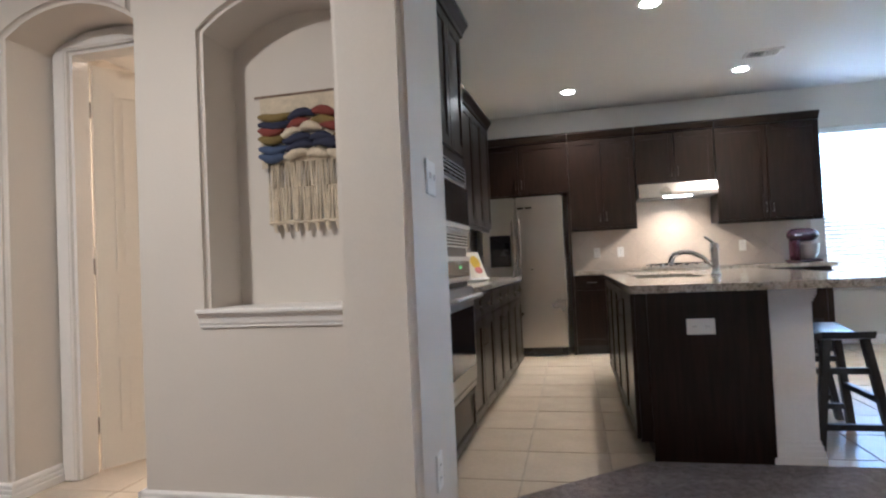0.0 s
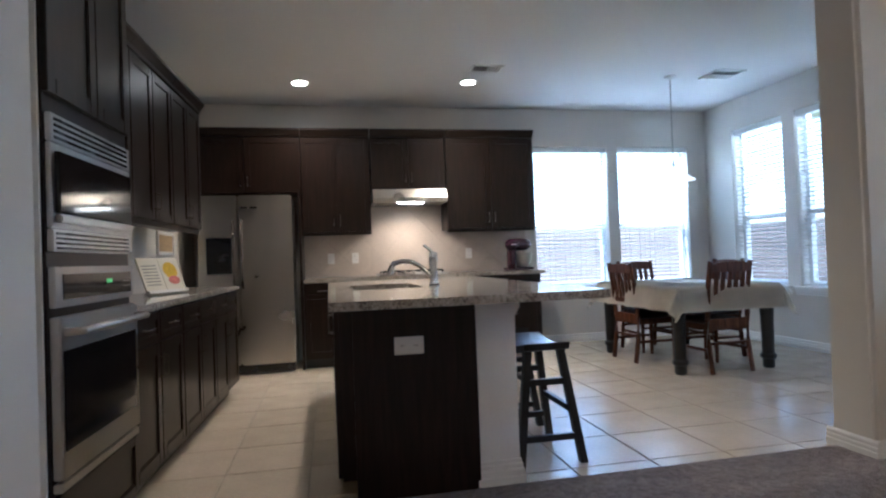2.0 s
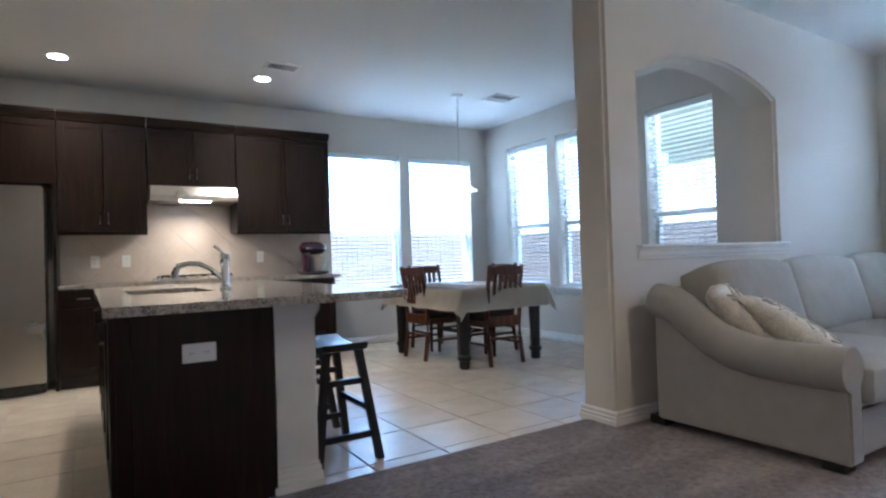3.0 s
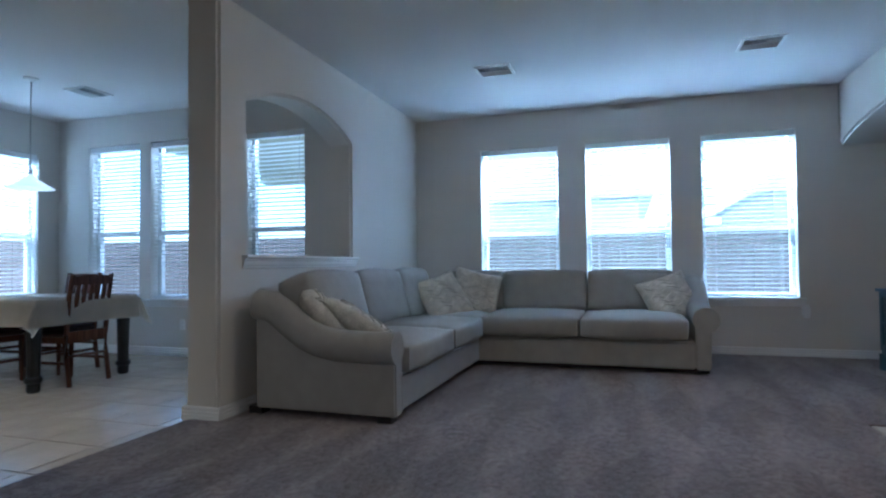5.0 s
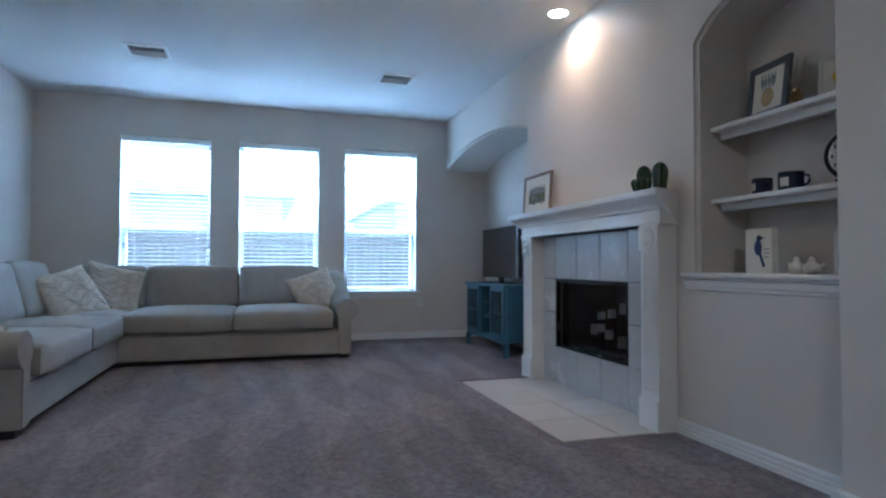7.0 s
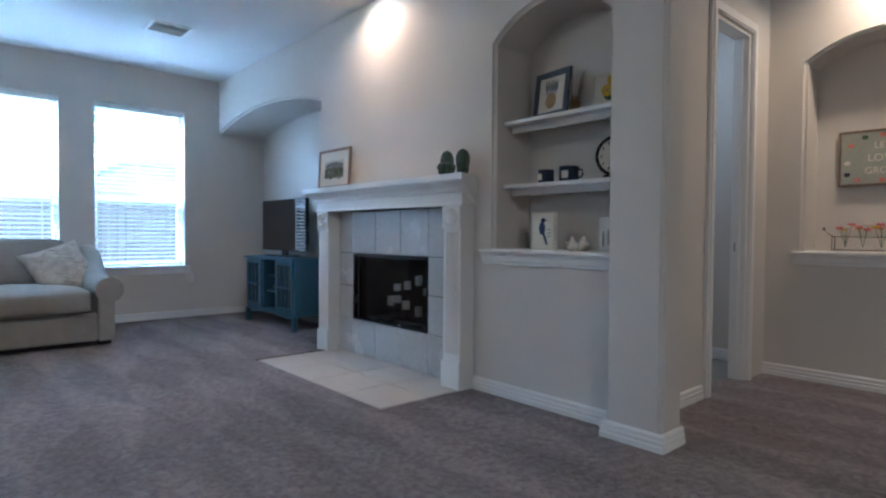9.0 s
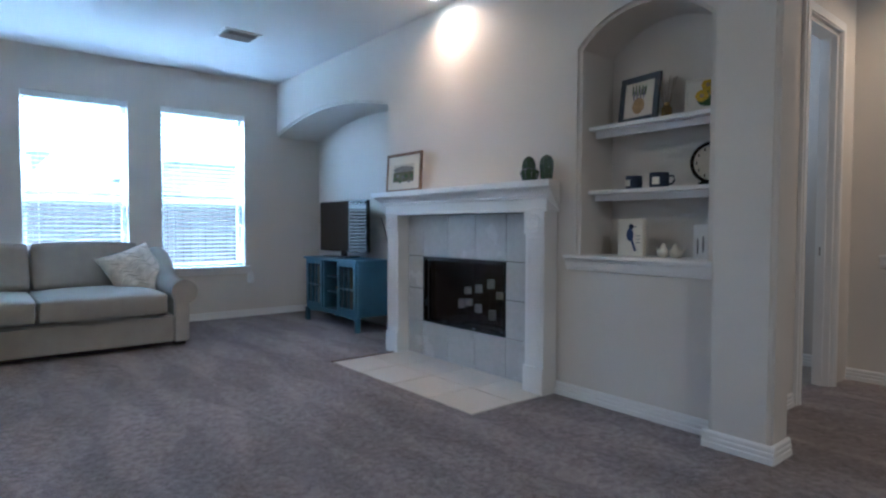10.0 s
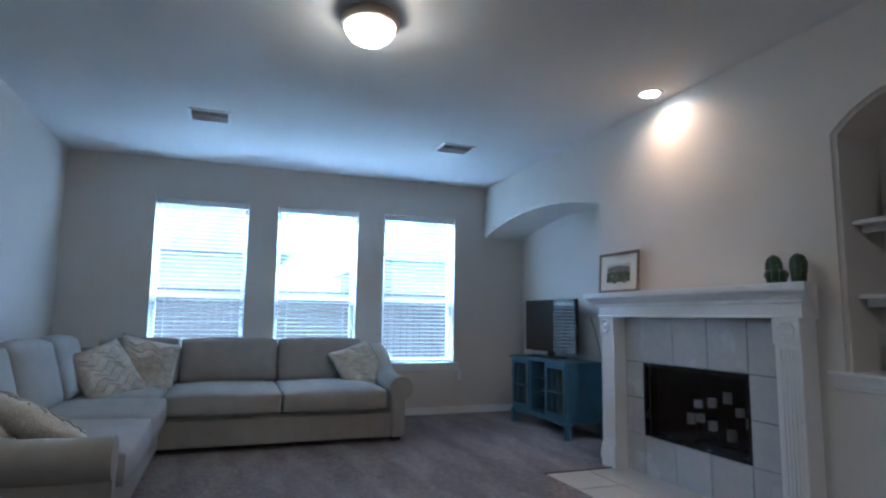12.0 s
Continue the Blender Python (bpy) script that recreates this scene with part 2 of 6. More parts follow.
CHROME = mat("chrome", (0.75, 0.77, 0.8), 0.12, 1.0, 0.03, 3, 60, 0)
NICKEL = mat("dark_nickel", (0.22, 0.2, 0.18), 0.3, 1.0, 0.08, 6, 60, 0.02)
BLACK = mat("black_plastic", (0.012, 0.012, 0.013), 0.25, 0, 0.2, 6, 60, 0.02)
BLACKG = mat("black_glass", (0.008, 0.008, 0.01), 0.06, 0, 0.2, 4, 60, 0)
SCREEN = mat("tv_screen", (0.01, 0.011, 0.013), 0.05, 0, 0.2, 4, 60, 0, coat=0.5)
SOFA = fabric_mat("sofa_linen", (0.36, 0.345, 0.315))
PILLOW = mat("cream_pillow_weave", (0.6, 0.56, 0.48), 0.95, 0, 0.35, 14, 120, 0.6, distance=0.004)
BLUE = mat("blue_painted_wood", (0.05, 0.12, 0.175), 0.5, 0, 0.15, 5, 60, 0.06)
CLOTH = fabric_mat("tablecloth_linen", (0.66, 0.62, 0.54))
PATIO = mat("tan_patio_paint", (0.46, 0.43, 0.31), 0.8, 0, 0.05, 2, 60, 0.1)
CONCRETE = mat("patio_concrete", (0.24, 0.235, 0.22), 0.85, 0, 0.12, 2, 70, 0.2)
SURR = mat("grey_marble_tile", (0.5, 0.5, 0.49), 0.24, 0, 0.12, 4, 25, 0.04, per_object=0.4)
HEARTH = mat("hearth_tile", (0.6, 0.55, 0.48), 0.5, 0, 0.1, 5, 45, 0.05, per_object=0.5)
SPLASH = mat("travertine_tile", (0.5, 0.43, 0.36), 0.4, 0, 0.12, 9, 60, 0.08, per_object=0.5)
FIREBRICK = mat("sooty_firebrick", (0.06, 0.045, 0.035), 0.9, 0, 0.3, 8, 60, 0.3, per_object=0.4)
WAX = mat("white_wax", (0.78, 0.74, 0.66), 0.5, 0, 0.05, 6, 40, 0.02)
PLATE = mat("white_plastic", (0.78, 0.77, 0.74), 0.35, 0, 0.02, 5, 40, 0)
CACTUS = mat("glazed_green_ceramic", (0.03, 0.055, 0.022), 0.15, 0, 0.35, 9, 60, 0.05)
PAPER = mat("ivory_paper", (0.72, 0.68, 0.58), 0.8, 0, 0.05, 6, 90, 0.03)
BULB = mat("lit_lens", (1.0, 0.86, 0.66), 0.5, 0, 0.0, 3, 3, 0, emit=2.0)
BOWL = mat("lit_frosted_bowl", (1.0, 0.7, 0.4), 0.5, 0, 0.0, 3, 3, 0, emit=3.0)
SHADE = mat("white_glass_shade", (0.85, 0.84, 0.8), 0.5, 0, 0.02, 4, 40, 0, emit=0.09)
sn = SHADE.node_tree
glow, through_glass = sn.nodes.new("ShaderNodeBsdfTranslucent"), sn.nodes.new("ShaderNodeMixShader")
glow.inputs[0].default_value, through_glass.inputs[0].default_value = (0.92, 0.92, 0.9, 1), 0.65
sn.links.new(sn.nodes["Principled BSDF"].outputs[0], through_glass.inputs[1])
sn.links.new(glow.outputs[0], through_glass.inputs[2])
sn.links.new(through_glass.outputs[0], sn.nodes["Material Output"].inputs[0])
GRASS = mat("lawn_grass", (0.07, 0.11, 0.035), 0.95, 0, 0.4, 3, 60, 0.8, distance=0.03)
FENCE = wood_mat("cedar_fence_wood", (0.085, 0.07, 0.062), (0.2, 0.168, 0.148), 0.85, 2, 0.0)
BRICK = mat("house_brick", (0.56, 0.5, 0.44), 0.85, 0, 0.2, 4, 30, 0.3)
ROOF = mat("shingle_roof", (0.4, 0.38, 0.36), 0.9, 0, 0.25, 6, 50, 0.4)
DOORP = mat("door_paint", (0.74, 0.7, 0.62), 0.42, 0, 0.03, 3, 60, 0.03)
RED = mat("red_enamel", (0.035, 0.006, 0.018), 0.15, 0, 0.1, 5, 40, 0, coat=0.5)


# ---------------------------------------------------------------- builders
from mathutils.geometry import tessellate_polygon


def box(bm, x0, x1, y0, y1, z0, z1, bevel=0.0):
    r = bmesh.ops.create_cube(bm, size=1.0)
    vs = r["verts"]
    for v in vs:
        v.co = Vector(((x0 + x1) / 2 + v.co.x * (x1 - x0), (y0 + y1) / 2 + v.co.y * (y1 - y0), (z0 + z1) / 2 + v.co.z * (z1 - z0)))
    if bevel:
        es = {e for v in vs for e in v.link_edges}
        bmesh.ops.bevel(bm, geom=list(es), offset=bevel, segments=2, affect="EDGES")


def cyl(bm, p0, p1, r0, r1=None, seg=16):
    p0, p1 = Vector(p0), Vector(p1)
    d = p1 - p0
    m = Matrix.Translation((p0 + p1) / 2) @ d.to_track_quat("Z", "Y").to_matrix().to_4x4()
    bmesh.ops.create_cone(bm, cap_ends=True, segments=seg, radius1=r0, radius2=r0 if r1 is None else r1, depth=d.length, matrix=m)


def lathe(bm, profile, cx=0.0, cy=0.0, seg=24, squash=None):
    rings = []
    for r, z in profile:
        ring = []
        for i in range(seg):
            a = 2 * math.pi * i / seg
            k = r * (squash(a) if squash else 1)
            ring.append(bm.verts.new((cx + k * math.cos(a), cy + k * math.sin(a), z)))
        rings.append(ring)
    for a, b in zip(rings, rings[1:]):
        for i in range(seg):
            bm.faces.new((a[i], a[(i + 1) % seg], b[(i + 1) % seg], b[i]))
    bm.faces.new(rings[0][::-1])
    bm.faces.new(rings[-1])


def prism(bm, pts, a, b, axis="z"):
    """A polygon of 2D points, extruded from a to b along an axis."""
    def at(p, h):
        return {"z": (p[0], p[1], h), "y": (p[0], h, p[1]), "x": (h, p[0], p[1])}[axis]
    lo, hi = [bm.verts.new(at(p, a)) for p in pts], [bm.verts.new(at(p, b)) for p in pts]
    bm.faces.new(lo[::-1]), bm.faces.new(hi)
    for i in range(len(pts)):
        j = (i + 1) % len(pts)
        bm.faces.new((lo[i], lo[j], hi[j], hi[i]))


def tube(bm, pts, r, seg=10):
    pts = [Vector(p) for p in pts]
    rings = []
    for i, p in enumerate(pts):
        d = (pts[min(i + 1, len(pts) - 1)] - pts[max(i - 1, 0)]).normalized()
        q = d.to_track_quat("Z", "Y")
        rr = r[i] if isinstance(r, (list, tuple)) else r
        rings.append([bm.verts.new(p + q @ Vector((rr * math.cos(2 * math.pi * k / seg), rr * math.sin(2 * math.pi * k / seg), 0))) for k in range(seg)])
    for a, b in zip(rings, rings[1:]):
        for k in range(seg):
            bm.faces.new((a[k], a[(k + 1) % seg], b[(k + 1) % seg], b[k]))
    bm.faces.new(rings[0][::-1]), bm.faces.new(rings[-1])


def cushion(bm, sx, sy, sz, r=0.05, puff=0.03, m=Matrix()):
    """A soft block, centred, with rounded edges and crowned faces."""
    k = bmesh.ops.create_cube(bm, size=2.0)["verts"]
    es = list({e for v in k for e in v.link_edges})
    bmesh.ops.subdivide_edges(bm, edges=es, cuts=7, use_grid_fill=True)
    h = Vector((sx / 2, sy / 2, sz / 2))
    for v in bm.verts:
        p = v.co.copy()
        q = Vector((p.x * h.x, p.y * h.y, p.z * h.z))
        core = Vector([max(-(h[i] - r), min(h[i] - r, q[i])) for i in range(3)])
        d = q - core
        if d.length > 1e-6:
            q = core + d.normalized() * r
        q.z += puff * p.z * (1 - p.x ** 2) * (1 - p.y ** 2)
        q.y += 0.5 * puff * p.y * (1 - p.x ** 2) * (1 - p.z ** 2)
        q.x += 0.5 * puff * p.x * (1 - p.z ** 2) * (1 - p.y ** 2)
        q += Vector((1, 1, 1)) * 0.006 * noise.noise(q * 5 + Vector((sx, sy, 1)))
        v.co = m @ q


def finish(bm, smooth=False):
    bmesh.ops.recalc_face_normals(bm, faces=bm.faces)
    me = bpy.data.meshes.new("mesh")
    bm.to_mesh(me)
    bm.free()
    if smooth:
        for p in me.polygons:
            p.use_smooth = True
        me.set_sharp_from_angle(angle=radians(smooth if smooth is not True else 40))
    return me


def part(name, bm, material, parent=None, label="", smooth=False):
    me = bm if isinstance(bm, bpy.types.Mesh) else finish(bm, smooth)
    if material and not me.materials:
        me.materials.append(material)
    ob = new(name, me)
    if parent:
        ob.parent = parent
    return tagged(ob, label) if label else ob


def thing(name, label, category, m=Matrix(), group="", kind=""):
    ob = new(name)
    ob.matrix_world = m
    ob.empty_display_size = 0.1
    return tagged(ob, label, category, group, kind)


def bx(*a, bevel=0.0):
    bm = bmesh.new()
    box(bm, *a, bevel=bevel)
    return bm


def arc(u0, u1, zs, rise, n=20):
    if rise <= 0:
        return [(u0, zs), (u1, zs)]
    h = (u1 - u0) / 2
    R = (h * h + rise * rise) / (2 * rise)
    a = math.asin(h / R)
    return [((u0 + u1) / 2 + R * math.sin(-a + 2 * a * i / n), zs + rise - R + R * math.cos(-a + 2 * a * i / n)) for i in range(n + 1)]


def wall(name, along, a, b, u0, u1, z0, z1, openings=(), material=None, bull=""):
    """A wall that runs along x or y from u0 to u1, a to b thick, with openings (u0, u1, z0, z1, arch rise); bull: the faces whose corners are rounded."""
    outer, holes = [(u0, z0)], []
    end = [(u1, z0), (u1, z1), (u0, z1)]
    for o in sorted(openings):
        c = arc(o[0], o[1], o[3], o[4])
        if o[2] <= z0 + 1e-6:
            outer += [(o[0], z0)] + c
            if o[1] >= u1 - 1e-6:
                end = [(u1, z1), (u0, z1)]
            else:
                outer.append((o[1], z0))
        else:
            holes.append([(o[0], o[2])] + c + [(o[1], o[2])])
    loops = [outer + end] + holes
    flat = [p for lp in loops for p in lp]
    tris = tessellate_polygon([[Vector((p[0], p[1], 0)) for p in lp] for lp in loops])
    bm = bmesh.new()

    def at(p, h):
        return (p[0], h, p[1]) if along == "x" else (h, p[0], p[1])
    va, vb = [bm.verts.new(at(p, a)) for p in flat], [bm.verts.new(at(p, b)) for p in flat]
    for t in tris:
        bm.faces.new([va[k] for k in t])
        bm.faces.new([vb[k] for k in reversed(t)])
    k = 0
    for lp in loops:
        for i in range(len(lp)):
            j = k + (i + 1) % len(lp)
            bm.faces.new((va[k + i], va[j], vb[j], vb[k + i]))
        k += len(lp)
    bmesh.ops.recalc_face_normals(bm, faces=bm.faces)
    if bull:
        axis = 1 if along == "x" else 0
        pick = []
        for e in bm.edges:
            p, q = e.verts[0].co, e.verts[1].co
            side = [s for s, h in (("a", a), ("b", b)) if s in bull and abs(p[axis] - h) < 1e-5 and abs(q[axis] - h) < 1e-5]
            if side and len(e.link_faces) == 2 and e.calc_face_angle(0) > 0.7 and min(p.z, q.z) < CEIL - 0.01 and max(p.z, q.z) > 0.01:
                pick.append(e)
        bmesh.ops.bevel(bm, geom=pick, offset=0.022, segments=3, affect="EDGES", clamp_overlap=True)
    ob = part(name, bm, material or WALL, smooth=40)
    if bull:
        wn_mod = ob.modifiers.new("even_normals", "WEIGHTED_NORMAL")
        wn_mod.keep_sharp, wn_mod.weight = True, 100
    return tagged(ob, "smooth painted warm white drywall", "wall", "", "structure")


def baseboard(name, p, q, side):
    """A stepped skirting along a straight wall foot from p to q; side: the way into the room."""
    p, q, s = Vector((*p, 0)), Vector((*q, 0)), Vector((*side, 0)).normalized()
    bm = bmesh.new()
    prof = [(0, 0), (0.02, 0), (0.02, 0.036), (0.013, 0.041), (0.017, 0.046), (0.017, 0.06), (0.01, 0.065), (0.013, 0.07), (0.013, 0.084), (0.004, 0.094), (0, 0.094)]
    lo = [bm.verts.new(p + s * d + Vector((0, 0, z + 0.002))) for d, z in prof]
    hi = [bm.verts.new(q + s * d + Vector((0, 0, z + 0.002))) for d, z in prof]
    bm.faces.new(lo[::-1]), bm.faces.new(hi)
    for i in range(len(prof)):
        j = (i + 1) % len(prof)
        bm.faces.new((lo[i], lo[j], hi[j], hi[i]))
    return tagged(part(name, bm, TRIM), "white painted stepped wooden baseboard", "baseboard", "", "structure")


def ledge(name, along, u0, u1, face, z, out, depth_in, m=TRIM, k=1.0):
    """A moulded sill: a board with a nosing and an apron below; out: +1 or -1, the way it stands proud."""
    bm = bmesh.new()
    prof = [(-depth_in, 0.0), (0.045, 0.0), (0.05, -0.006), (0.05, -0.018), (0.03, -0.024), (0.03, -0.034), (0.024, -0.04), (0.018, -0.07), (0.012, -0.08), (0.012, -0.09), (0.002, -0.094), (0.002, -0.024), (-depth_in, -0.024)]
    pts = [(face + out * (d * k if d > 0 else d), z + h * k) for d, h in prof]
    if along == "x":
        prism(bm, pts, u0, u1, "x")
    else:
        vs = [[bm.verts.new((x, u, h)) for x, h in pts] for u in (u0, u1)]
        bm.faces.new(vs[0][::-1]), bm.faces.new(vs[1])
        for i in range(len(pts)):
            j = (i + 1) % len(pts)
            bm.faces.new((vs[0][i], vs[0][j], vs[1][j], vs[1][i]))
    return tagged(part(name, bm, m), "white moulded wooden sill", "sill", "", "structure")

# ---------------------------------------------------------------- structure
bm = bmesh.new()
box(bm, -4.2, 7.0, -5.1, 6.4, -0.2, -0.008)
tagged(part("floor", bm, GROUT), "grouted slab under tiles and carpet", "floor", "", "structure")
bm = bmesh.new()
prism(bm, [(-4, -4.72), (1.3, -4.72), (1.3, -3.4), (6.73, -3.4), (6.73, 1.92), (2.97, 1.92), (2.97, 2.12), (0.38, 2.1), (-0.22, 1.6), (-0.41, 1.43), (-0.42, 1.1), (-0.66, 1.1), (-0.66, 1.24), (-4, 1.24)], -0.006, 0.012)
tagged(part("carpet", bm, CARPET), "plush taupe wall-to-wall carpet with vacuum marks", "carpet", "", "structure")

bm = bmesh.new()
box(bm, -4.2, 7.0, -5.1, 6.4, CEIL, CEIL + 0.2)
tagged(part("ceiling", bm, CEILM), "white orange-peel textured drywall ceiling", "ceiling", "", "structure")

LIV = [(0.104, 1.055), (-1.142, -0.214), (-2.393, -1.464)]
KIT = [(2.805, 3.777), (3.92, 4.9)]
NOOK = [(4.83, 5.62), (3.9, 4.67), (2.6, 3.35)]
wall("wall_east", "y", 6.73, 6.95, -3.5, 2.17, 0, CEIL, [(a, b, 0.626, 2.43, 0) for a, b in LIV])
wall("wall_north", "x", 6.12, 6.34, -1.22, 5.16, 0, CEIL, [(a, b, 0.68, 2.4, 0) for a, b in KIT])
wall("wall_nook", "y", 5.16, 5.36, 2.17, 6.34, 0, CEIL, [(a, b, 0.65, 2.5, 0) for a, b in NOOK])
wall("wall_passthrough", "x", 1.905, 2.17, 2.96, 6.73, 0, CEIL, [(3.27, 4.88, 1.075, 2.21, 0.19)], bull="ab")
wall("wall_kitchen_west", "y", -1.22, -1.1, 1.562, 6.12, 0, CEIL)
# niche wall at the kitchen's mouth with a column standing proud of it, the hall arch beside it
wall("wall_niche", "x", 1.28, 1.58, -4.0, -1.913, 0, CEIL, [(-2.66, -1.913, 0, 2.29, 0.12)], bull="a")
wall("wall_niche_front", "x", 1.28, 1.55, -1.913, -0.62, 0, CEIL, [(-1.545, -0.74, 0.885, 2.17, 0.15)], bull="a")
wall("wall_niche_back", "x", 1.55, 1.562, -1.913, -0.575, 0, CEIL)
wall("wall_niche_column", "x", 0.66, 1.18, -0.655, -0.415, 0, CEIL, bull="ab")
wall("wall_niche_return", "x", 1.18, 1.28, -0.655, -0.5, 0, CEIL)
wall("wall_hall_door", "x", 1.58, 1.69, -4.0, -1.913, 0, CEIL, [(-2.565, -1.94, 0, 2.31, 0)])
wall("wall_back_room_west", "y", -3.7, -3.6, 1.69, 4.5, 0, CEIL)
wall("wall_back_room_north", "x", 4.5, 4.6, -3.7, -1.22, 0, CEIL)
# fireplace wall in three layers: alcove, shelf niche and firebox
ALC = (4.26, 6.73, 0, 2.215, 0.16)
wall("wall_fireplace", "x", -3.14, -2.79, 1.205, 6.73, 0, CEIL, [ALC, (1.29, 2.1, 0.9, 2.2, 0.17), (2.72, 3.69, 0.305, 0.855, 0)], bull="b")
wall("wall_fireplace_core", "x", -3.37, -3.14, 1.3, 6.73, 0, CEIL, [ALC, (2.72, 3.69, 0.305, 0.855, 0)])
wall("wall_south", "x", -3.5, -3.37, 1.3, 6.95, 0, CEIL)
wall("wall_column", "x", -2.86, -2.66, 0.905, 1.205, 0, CEIL, bull="ab")
wall("wall_hall_east", "y", 1.185, 1.29, -4.72, -2.86, 0, CEIL, [(-4.38, -3.79, 0, 2.41, 0)])
wall("wall_hall_end", "x", -4.98, -4.72, -4.0, 1.3, 0, CEIL, [(0.08, 0.94, 0.9, 2.22, 0.14)], bull="b")
wall("wall_hall_end_back", "x", -5.1, -4.98, -4.0, 1.3, 0, CEIL)
wall("wall_west", "y", -4.2, -4.0, -5.1, 4.6, 0, CEIL)
wall("wall_closet_east", "y", 2.3, 2.4, -5.0, -3.5, 0, CEIL)
wall("wall_closet_south", "x", -5.1, -4.98, 1.3, 2.7, 0, CEIL)

for i, (p, q, s) in enumerate([
    ((6.73, -3.37), (6.73, 1.905), (-1, 0)), ((2.96, 1.905), (6.71, 1.905), (0, -1)), ((2.96, 1.887), (2.96, 2.188), (-1, 0)), ((2.96, 2.17), (5.16, 2.17), (0, 1)),
    ((5.16, 2.19), (5.16, 6.12), (-1, 0)), ((2.68, 6.12), (5.14, 6.12), (0, -1)),
    ((-1.913, 1.28), (-0.675, 1.28), (0, -1)), ((-0.675, 0.66), (-0.395, 0.66), (0, -1)), ((-0.415, 0.66), (-0.415, 1.18), (1, 0)), ((-0.655, 0.66), (-0.655, 1.28), (-1, 0)), ((-4, 1.28), (-2.64, 1.28), (0, -1)), ((-2.66, 1.28), (-2.66, 1.56), (1, 0)), ((-1.913, 1.26), (-1.913, 1.56), (-1, 0)),
    ((1.205, -2.79), (2.27, -2.79), (0, 1)), ((4.26, -3.37), (4.26, -2.79), (1, 0)), ((4.26, -3.37), (6.71, -3.37), (0, 1)),
    ((0.887, -2.66), (1.223, -2.66), (0, 1)), ((0.905, -2.86), (0.905, -2.66), (-1, 0)), ((1.205, -2.77), (1.205, -2.66), (1, 0)),
    ((1.185, -3.7), (1.185, -2.86), (-1, 0)), ((2.3, -4.98), (2.3, -3.5), (-1, 0)), ((1.29, -4.98), (2.28, -4.98), (0, 1)), ((-4, -4.72), (1.185, -4.72), (0, 1)), ((-4, -4.72), (-4, 1.26), (1, 0)),
]):
    baseboard("baseboard_%d" % (i + 1), p, q, s)

ledge("sill_passthrough", "x", 3.2, 4.95, 1.905, 1.1, -1, 0.265)
ledge("sill_niche", "x", -1.585, -0.66, 1.28, 0.91, -1, 0.27, k=0.9)
ledge("sill_shelf_niche", "x", 1.207, 2.185, -2.79, 0.925, 1, 0.35)
ledge("sill_hall_niche", "x", 0.02, 1.0, -4.72, 0.915, 1, 0.26)


def casing(name, along, u0, u1, ztop, face, out, w=0.085, t=0.02):
    bm = bmesh.new()
    for k, (ww, tt) in enumerate(((w, t), (w * 0.7, t * 1.35))):
        a, b = sorted((face + out * 0.004 * k, face + out * tt))
        s = 0.008 * k
        pieces = [(u0 - ww, u0 - s, 0.004 + s, ztop + ww), (u1 + s, u1 + ww, 0.004 + s, ztop + ww), (u0 - s, u1 + s, ztop + s, ztop + ww)]
        for p in pieces:
            if along == "x":
                box(bm, p[0], p[1], a, b, p[2], p[3])
            else:
                box(bm, a, b, p[0], p[1], p[2], p[3])
    return tagged(part(name, bm, TRIM), "white painted moulded door casing", "trim", "", "structure")


casing("trim_hall_door", "x", -2.565, -1.94, 2.31, 1.58, -1, 0.085)
casing("trim_closet_door", "y", -4.38, -3.79, 2.41, 1.185, -1, 0.07)
bm = bmesh.new()
for a, b in ((-4.38, -4.355), (-3.815, -3.79)):
    box(bm, 1.187, 1.288, a, b, 0, 2.41)
box(bm, 1.187, 1.288, -4.355, -3.815, 2.385, 2.408)
box(bm, 1.225, 1.25, -4.355, -4.34, 0, 2.385)
hall_jamb = bmesh.new()
for a, b in ((-2.565, -2.547), (-1.958, -1.94)):
    box(hall_jamb, a, b, 1.582, 1.689, 0.004, 2.308)
box(hall_jamb, -2.547, -1.958, 1.582, 1.689, 2.29, 2.308)
tagged(part("trim_hall_jamb", hall_jamb, TRIM), "white painted door jamb", "trim", "", "structure")
jamb = tagged(part("trim_closet_jamb", bm, TRIM), "white painted door jamb with stop", "trim", "", "structure")
part("strike_plate", bx(1.228, 1.262, -4.357, -4.352, 0.91, 0.97), NICKEL, jamb, "dark metal strike plate")


